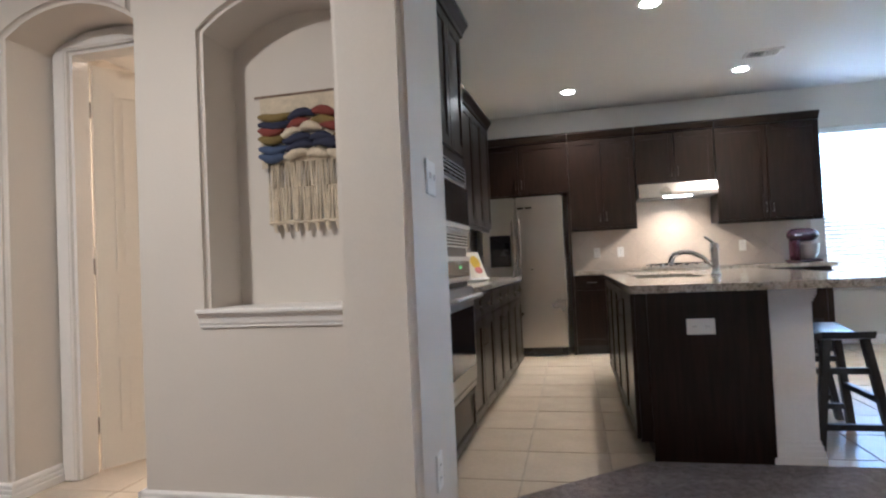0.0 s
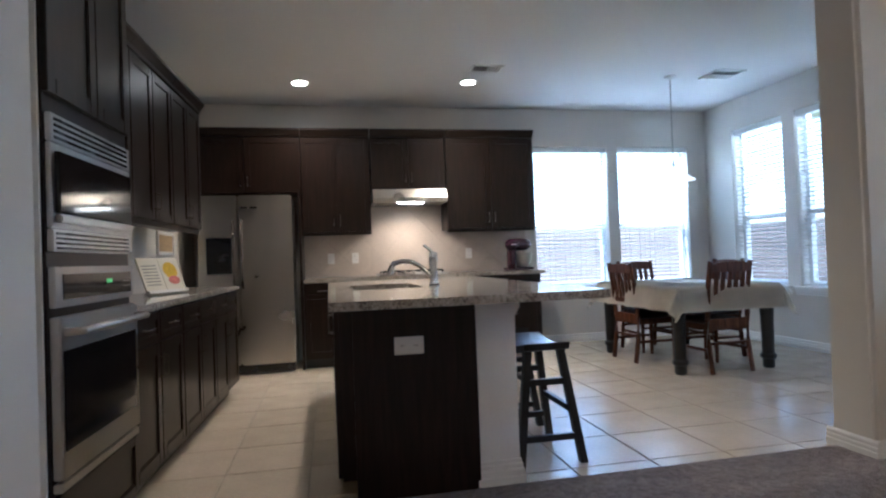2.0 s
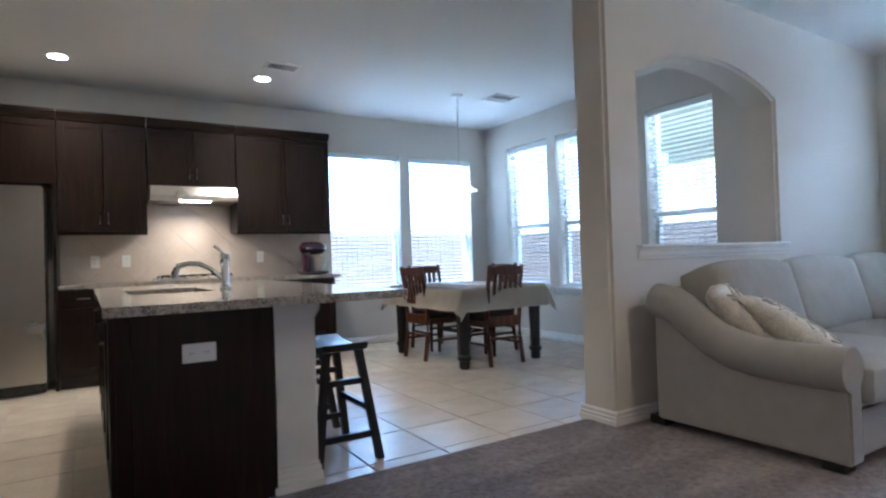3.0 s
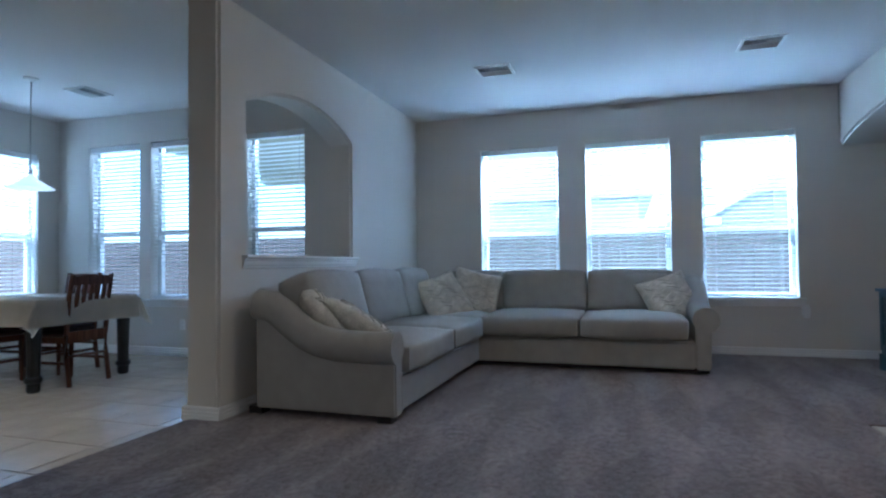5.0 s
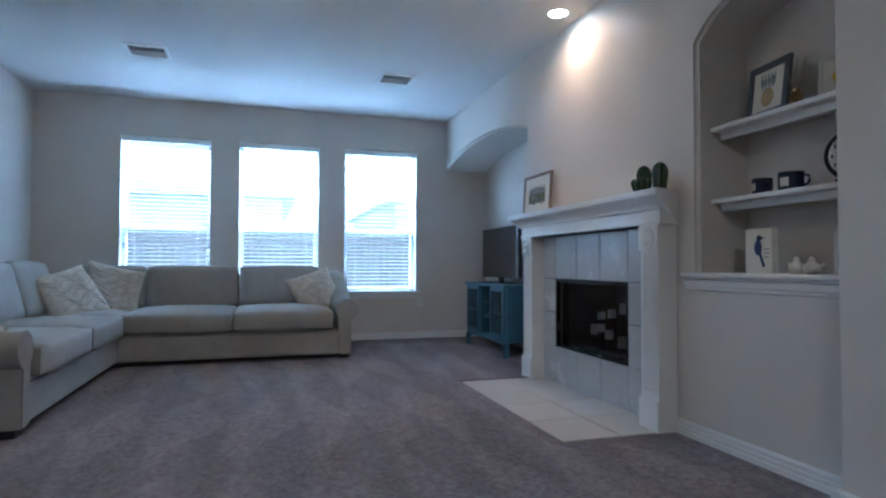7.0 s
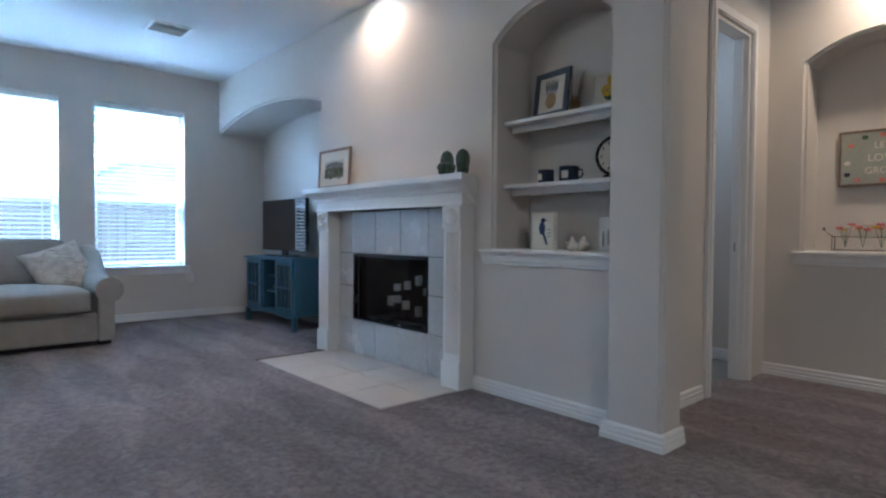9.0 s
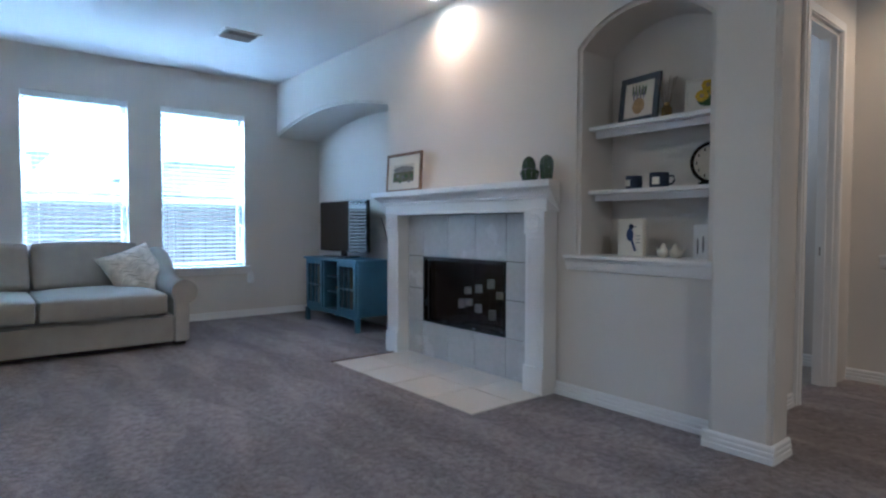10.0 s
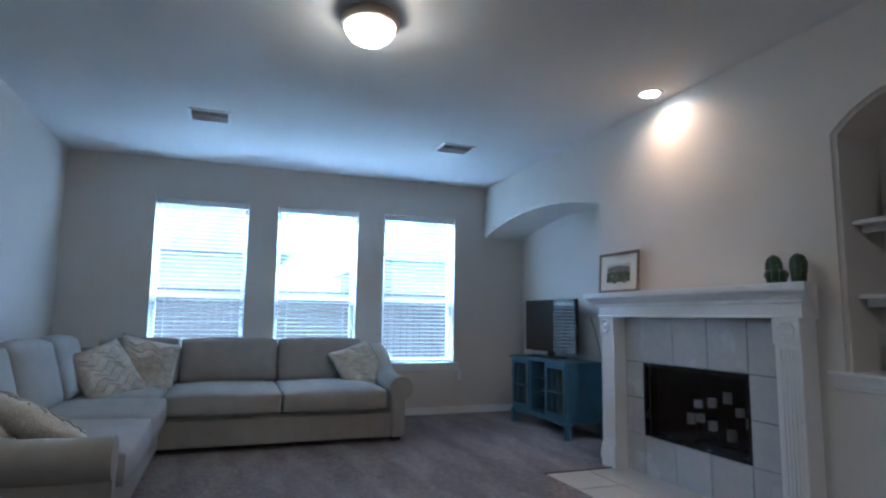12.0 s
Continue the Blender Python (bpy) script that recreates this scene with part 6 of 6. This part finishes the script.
tb = thing("dining_table", "dark wooden dining table under a cream cloth", "table", Matrix.Translation((3.72, 4.62, 0)))
part("tabletop", bx(-0.5, 0.5, -0.72, 0.72, 0.72, 0.755, bevel=0.004), BLACKW, tb)
for sx in (-1, 1):
    for sy in (-1, 1):
        bm = bmesh.new()
        x, y = sx * 0.44, sy * 0.62
        lathe(bm, [(0.04, 0.0), (0.05, 0.015), (0.05, 0.075), (0.066, 0.09), (0.066, 0.12), (0.05, 0.135), (0.054, 0.4), (0.062, 0.6), (0.062, 0.72)], x, y, 12)
        part("leg", bm, BLACKW, tb)
part("apron", bx(-0.44, 0.44, -0.64, -0.62, 0.63, 0.72), BLACKW, tb)
part("apron", bx(-0.44, 0.44, 0.62, 0.64, 0.63, 0.72), BLACKW, tb)
for s in (-0.45, 0.43):
    part("apron", bx(s, s + 0.02, -0.62, 0.62, 0.63, 0.72), BLACKW, tb)
# cloth: a sheet that folds over the edges in soft waves
bm = bmesh.new()
hx, hy, drop, n = 0.505, 0.725, 0.235, 56
g = []
for i in range(n + 1):
    row = []
    for j in range(n + 1):
        u, v = (2 * i / n - 1) * (hx + drop), (2 * j / n - 1) * (hy + drop)
        ox, oy = max(abs(u) - hx, 0), max(abs(v) - hy, 0)
        d = math.hypot(ox, oy) if ox and oy else max(ox, oy)
        x, y = max(-hx, min(hx, u)), max(-hy, min(hy, v))
        z = 0.762
        if d > 0:
            f = d / drop
            wv = 0.022 * f * math.sin((v if ox > oy else u) * 16 + 1.3)
            out = 0.012 + 0.02 * f + wv
            if ox and oy:
                a = math.atan2(oy, ox)
                out += 0.05 * f
                x += math.copysign(out * math.cos(a), u)
                y += math.copysign(out * math.sin(a), v)
            elif ox:
                x += math.copysign(out, u)
            else:
                y += math.copysign(out, v)
            z = 0.762 - d * (0.98 - 0.1 * f)
        row.append(bm.verts.new((x, y, z + 0.002 * noise.noise(Vector((u * 6, v * 6, 0))))))
    g.append(row)
for i in range(n):
    for j in range(n):
        bm.faces.new((g[i][j], g[i + 1][j], g[i + 1][j + 1], g[i][j + 1]))
bmesh.ops.solidify(bm, geom=bm.faces[:], thickness=-0.003)
hem = bmesh.new()
edge = [g[i][0].co.copy() for i in range(n + 1)] + [g[n][j].co.copy() for j in range(1, n + 1)] + [g[i][n].co.copy() for i in range(n - 1, -1, -1)] + [g[0][j].co.copy() for j in range(n - 1, -1, -1)]
tube(hem, [(p.x, p.y, p.z - 0.004) for p in edge], 0.006, 6)
cl = tagged(part("tablecloth", bm, CLOTH, smooth=60), "cream linen tablecloth draped over the table", "tablecloth")
cl.location = (3.72, 4.62, 0)
part("hem", hem, CLOTH, cl, "thick corded hem", smooth=60)
bm = bmesh.new()
box(bm, -0.17, 0.17, -0.5, 0.5, 0.767, 0.771)
tr = tagged(part("table_runner", bm, fabric_mat("white_runner", (0.74, 0.73, 0.7))), "white woven runner laid along the table", "table runner")
tr.location = (3.72, 4.62, 0)


SEATPAD = mat("dark_brown_leather", (0.03, 0.016, 0.011), 0.6, 0, 0.2, 8, 60, 0.1)


def chair(m):
    t = thing("dining_chair", "brown wooden dining chair with carved splat back", "chair", m, "dining chairs")
    bm = bmesh.new()
    cushion(bm, 0.43, 0.42, 0.04, 0.018, 0.006, Matrix.Translation((0, 0, 0.445)))
    part("seat", bm, SEATPAD, t, "dark brown seat pad", smooth=50)
    bm = bmesh.new()
    for q in ((-0.2, 0.2, -0.2, -0.18, 0.37, 0.425), (-0.2, 0.2, 0.18, 0.2, 0.37, 0.425), (-0.2, -0.18, -0.18, 0.18, 0.37, 0.425), (0.18, 0.2, -0.18, 0.18, 0.37, 0.425)):
        box(bm, *q)
    part("seat_frame", bm, CHERRY, t)
    for s in (-1, 1):
        bm = bmesh.new()
        tube(bm, [(s * 0.2, -0.24, 0.005), (s * 0.2, -0.205, 0.25), (s * 0.2, -0.2, 0.45), (s * 0.2, -0.225, 0.75), (s * 0.2, -0.265, 0.97)], 0.022, 6)
        part("leg", bm, CHERRY, t, smooth=30)
        bm = bmesh.new()
        tube(bm, [(s * 0.19, 0.19, 0.005), (s * 0.19, 0.19, 0.37)], [0.016, 0.022], 6)
        part("leg", bm, CHERRY, t, smooth=30)
        part("stretcher", bx(s * 0.195 - 0.009, s * 0.195 + 0.009, -0.2, 0.18, 0.19, 0.215), CHERRY, t)
    for y in (-0.215, 0.19):
        part("stretcher", bx(-0.185, 0.185, y - 0.009, y + 0.009, 0.25, 0.272), CHERRY, t)
    bm = bmesh.new()
    prism(bm, [(-0.2, 0.875), (0.2, 0.875)] + [(0.2 - 0.05 * i, 0.948 + 0.016 * math.sin(math.pi * i / 8)) for i in range(9)], -0.272, -0.25, "y")
    part("top_rail", bm, CHERRY, t, "broad shaped top rail")
    part("lower_rail", bx(-0.2, 0.2, -0.228, -0.208, 0.58, 0.625, bevel=0.003), CHERRY, t)
    part("seat_rail", bx(-0.2, 0.2, -0.222, -0.2, 0.385, 0.475, bevel=0.003), CHERRY, t)
    for x in (-0.132, -0.066, 0.0, 0.066, 0.132):
        bm = bmesh.new()
        lo, hi = [], []
        for q in (0.0, 0.5, 1.0):
            y, z = -0.216 - 0.044 * q, 0.62 + 0.262 * q
            lo.append([bm.verts.new((x + dx, y - 0.006, z)) for dx in (-0.02, 0.02)])
            hi.append([bm.verts.new((x + dx, y + 0.006, z)) for dx in (-0.02, 0.02)])
        for k in range(2):
            bm.faces.new((lo[k][0], lo[k][1], lo[k + 1][1], lo[k + 1][0]))
            bm.faces.new((hi[k][0], hi[k + 1][0], hi[k + 1][1], hi[k][1]))
            bm.faces.new((lo[k][0], lo[k + 1][0], hi[k + 1][0], hi[k][0]))
            bm.faces.new((lo[k][1], hi[k][1], hi[k + 1][1], lo[k + 1][1]))
        part("splat", bm, CHERRY, t)
    return t


ch = chair(pose(3.69, 4.12, 0, 0, 0, 2))
copy_thing(ch, pose(3.42, 4.78, 0, 0, 0, -88))
copy_thing(ch, pose(3.74, 5.24, 0, 0, 0, 180))
copy_thing(ch, pose(4.08, 4.7, 0, 0, 0, 92))

# ---------------------------------------------------------------- niche and hall decor
sw = thing("light_switch", "white double light switch plate on the wall end", "light switch", pose(-0.414, 0.915, 1.36, 0, 0, 90))
part("plate", bx(-0.06, 0.06, -0.007, 0, -0.06, 0.06, bevel=0.002), PLATE, sw)
for x in (-0.028, 0.028):
    part("toggle", bx(x - 0.005, x + 0.005, -0.016, -0.006, -0.006, 0.014, bevel=0.002), PLATE, sw)
outlet("wall_outlet", pose(-0.414, 0.86, 0.38, 0, 0, 90))

t = thing("woven_wall_hanging", "woven yarn wall hanging in earthy colours with long fringe", "wall hanging", pose(-1.115, 1.53, 1.293) @ Matrix.Diagonal((1.2, 0.9, 0.855, 1)))
bm = bmesh.new()
cyl(bm, (-0.26, 0, 0.73), (0.26, 0, 0.73), 0.007, seg=10)
part("dowel", bm, OAK, t, "thin wooden dowel")
YARN = [mat("yarn_%s" % n, c, 0.95, 0, 0.25, 20, 160, 0.6, distance=0.004) for n, c in (("cream", (0.62, 0.55, 0.42)), ("navy", (0.03, 0.035, 0.07)), ("olive", (0.2, 0.15, 0.05)), ("pink", (0.5, 0.26, 0.18)), ("rust", (0.2, 0.05, 0.04)), ("blue", (0.07, 0.1, 0.19)))]
bm = bmesh.new()
box(bm, -0.235, 0.235, -0.006, 0.004, 0.32, 0.72)
part("weaving", bm, YARN[0], t, "cream woven ground")
rnd = random.Random(11)
for r in range(6):
    u = -0.24
    while u < 0.22:
        w = rnd.uniform(0.08, 0.16)
        w = min(w, 0.25 - u)
        bm = bmesh.new()
        z, lift = 0.375 + 0.047 * r, rnd.uniform(-0.012, 0.012)
        pts = [(u + w * i / 6, -0.012 - 0.012 * math.sin(math.pi * i / 6), z + lift + 0.012 * math.sin(u * 20 + i)) for i in range(7)]
        tube(bm, pts, [0.008 + 0.021 * math.sin(math.pi * (i + 0.3) / 6.6) for i in range(7)], 8)
        part("yarn_loop", bm, YARN[rnd.choice([0, 0, 0, 5]) if r == 0 else rnd.choice([0, 1, 1, 2, 3, 3, 4, 5])], t, smooth=60)
        u += w * 0.9
for i in range(34):
    bm = bmesh.new()
    x = -0.2 + 0.0122 * i
    tube(bm, [(x, -0.012, 0.34), (x + 0.002 * math.sin(i), -0.014, 0.2), (x + 0.004 * math.sin(i * 1.7), -0.012, 0.01 + 0.008 * math.sin(i * 2.1))], [0.005, 0.0055, 0.006], 6)
    part("fringe", bm, YARN[0], t, smooth=60)
for i in range(9):
    bm = bmesh.new()
    x = -0.18 + 0.045 * i
    tube(bm, [(x - 0.02, -0.02, 0.0), (x, -0.026, 0.008), (x + 0.02, -0.02, 0.0)], 0.01, 6)
    tube(bm, [(x, -0.016, 0.0), (x + 0.004, -0.016, -0.05)], [0.012, 0.007], 6)
    part("knot", bm, YARN[0], t, smooth=60)


def sign(t):
    part("print", bx(-0.235, 0.235, -0.0035, -0.002, 0.014, 0.366), SIGNB, t)
    for word, z, size in (("LET", 0.252, 0.062), ("LOVE", 0.165, 0.07), ("GROW", 0.082, 0.062)):
        cu = bpy.data.curves.new("word", "FONT")
        cu.body, cu.size, cu.align_x, cu.extrude = word, size, "CENTER", 0.0008
        ob = new("lettering", cu)
        dg = bpy.context.evaluated_depsgraph_get()
        me = bpy.data.meshes.new_from_object(ob.evaluated_get(dg))
        bpy.data.objects.remove(ob)
        me.materials.append(PAPER)
        w = new("lettering", me)
        w.parent = t
        w.matrix_basis = pose(0, -0.0045, z, 90, 0, 0)
    for i, (x, z, k) in enumerate(((0, 0.34, P_PINK), (0.17, 0.3, P_PINK), (-0.18, 0.28, P_PINK), (0.2, 0.17, PAPER), (-0.2, 0.16, PAPER), (0, 0.035, P_PINK), (0.15, 0.04, PAPER), (-0.14, 0.04, P_PINK), (0.2, 0.08, P_PINK), (-0.2, 0.08, P_NAVY), (0.12, 0.33, P_NAVY), (-0.1, 0.33, P_GREEN), (0.2, 0.22, P_GREEN))):
        blob(t, "painted_flower", x, z, 0.02, 0.016, k, -0.005 - 0.0002 * i, 9)


framed(pose(0.545, -4.95, 1.37, 0, 0, 180), 0.5, 0.38, 0.014, OAK, "wooden framed sign with painted flowers and white lettering", sign, "framed_sign")
t = thing("bud_vase_rack", "black wire rack with three glass bud vases", "vase", Matrix.Translation((0.62, -4.84, 0.917)))
bm = bmesh.new()
for z in (0.01, 0.1):
    tube(bm, [(-0.17, -0.035, z), (0.17, -0.035, z), (0.17, 0.035, z), (-0.17, 0.035, z), (-0.17, -0.035, z)], 0.003, 6)
for x in (-0.17, 0.17):
    for y in (-0.035, 0.035):
        cyl(bm, (x, y, 0), (x, y, 0.1), 0.003, seg=6)
for x in (-0.17, 0.17):
    tube(bm, [(x, 0, 0.1), (x * 1.25, 0, 0.13), (x * 1.35, 0, 0.15)], 0.003, 6)
    bmesh.ops.create_icosphere(bm, subdivisions=1, radius=0.012, matrix=Matrix.Translation((x * 1.35, 0, 0.155)))
part("rack", bm, BLACK, t)
for k, x in enumerate((-0.1, 0.0, 0.1)):
    bm = bmesh.new()
    lathe(bm, [(0.03, 0.012), (0.034, 0.02), (0.034, 0.08), (0.018, 0.1), (0.02, 0.115)], x, 0, 16)
    v = part("vase", bm, GLASS, t, "clear glass bud vase", smooth=True)
    for i in range(4):
        bm = bmesh.new()
        a = i * 1.6 + k
        tx, ty, tz = x + 0.035 * math.cos(a), 0.03 * math.sin(a), 0.165 + 0.02 * math.sin(i * 2)
        cyl(bm, (x, 0, 0.03), (tx, ty, tz), 0.002, seg=5)
        part("stem", bm, P_GREEN, v, "green stem")
        bm = bmesh.new()
        for p in range(7):
            b = p * 2 * math.pi / 7
            bmesh.ops.create_icosphere(bm, subdivisions=1, radius=0.011, matrix=Matrix.Translation((tx + 0.015 * math.cos(b), ty + 0.015 * math.sin(b), tz + 0.003 * (p % 2))))
        part("blossom", bm, [P_YELLOW, P_PINK, PAPER, P_PINK][(i + k) % 4], v, "small paper blossom", smooth=60)

# ---------------------------------------------------------------- tiles last
sp = tagged(part("backsplash", bx(0.062, 2.66, YB - 0.006, YB - 0.001, 0.916, 1.4), GROUT), "grouted backing of the kitchen backsplash", "backsplash", "", "structure")
part("backsplash_upper", bx(0.8, 1.63, YB - 0.006, YB - 0.001, 1.4, 1.7), GROUT, sp)


def clip(poly, f):
    out = []
    for p, q in zip(poly, poly[1:] + poly[:1]):
        a, b = f(p), f(q)
        if a >= 0:
            out.append(p)
        if a * b < 0:
            k = a / (a - b)
            out.append((p[0] + (q[0] - p[0]) * k, p[1] + (q[1] - p[1]) * k))
    return out


def diag_tiles(x0, x1, z0, z1):
    h = 0.215
    for i in range(-1, 14):
        for j in range(-1, 6):
            c = (0.062 + h * i, 0.916 + h * j)
            if (i + j) % 2:
                continue
            g = h - 0.002
            poly = [(c[0] - g, c[1]), (c[0], c[1] - g), (c[0] + g, c[1]), (c[0], c[1] + g)]
            for f in (lambda p: p[0] - x0, lambda p: x1 - p[0], lambda p: p[1] - z0, lambda p: z1 - p[1]):
                poly = clip(poly, f) if poly else poly
            if len(poly) > 2:
                area = abs(sum(p[0] * q[1] - q[0] * p[1] for p, q in zip(poly, poly[1:] + poly[:1]))) / 2
                if area > 1e-4:
                    bm = bmesh.new()
                    prism(bm, poly, YB - 0.014, YB - 0.005, "y")
                    part("tile", bm, SPLASH, sp)


diag_tiles(0.064, 0.799, 0.917, 1.398)
diag_tiles(0.801, 1.629, 0.917, 1.698)
diag_tiles(1.631, 2.658, 0.917, 1.398)

bm = bmesh.new()
box(bm, -0.2125, 0.2125, -0.2125, 0.2125, -0.009, 0.0, bevel=0.0025)
tile = finish(bm)
floor = bpy.data.objects["floor"]
for i in range(15):
    for j in range(12):
        x, y = -1.1 + 0.2155 + 0.431 * i, 6.12 - 0.2155 - 0.431 * j
        edge = 2.12 if x > 0.38 else (1.6 + (x + 0.22) * 0.83 if x > -0.6 else 1.2)
        if y + 0.21 < edge or x > 5.3:
            continue
        if x < -0.5 and y < 1.5:
            continue
        part("tile", tile, TILE, floor).location = (x, y, 0.0)
for i in range(5):
    for j in range(6):
        part("tile", tile, TILE, floor).location = (-3.3 + 0.431 * i, 1.25 + 0.431 * j, 0.0)
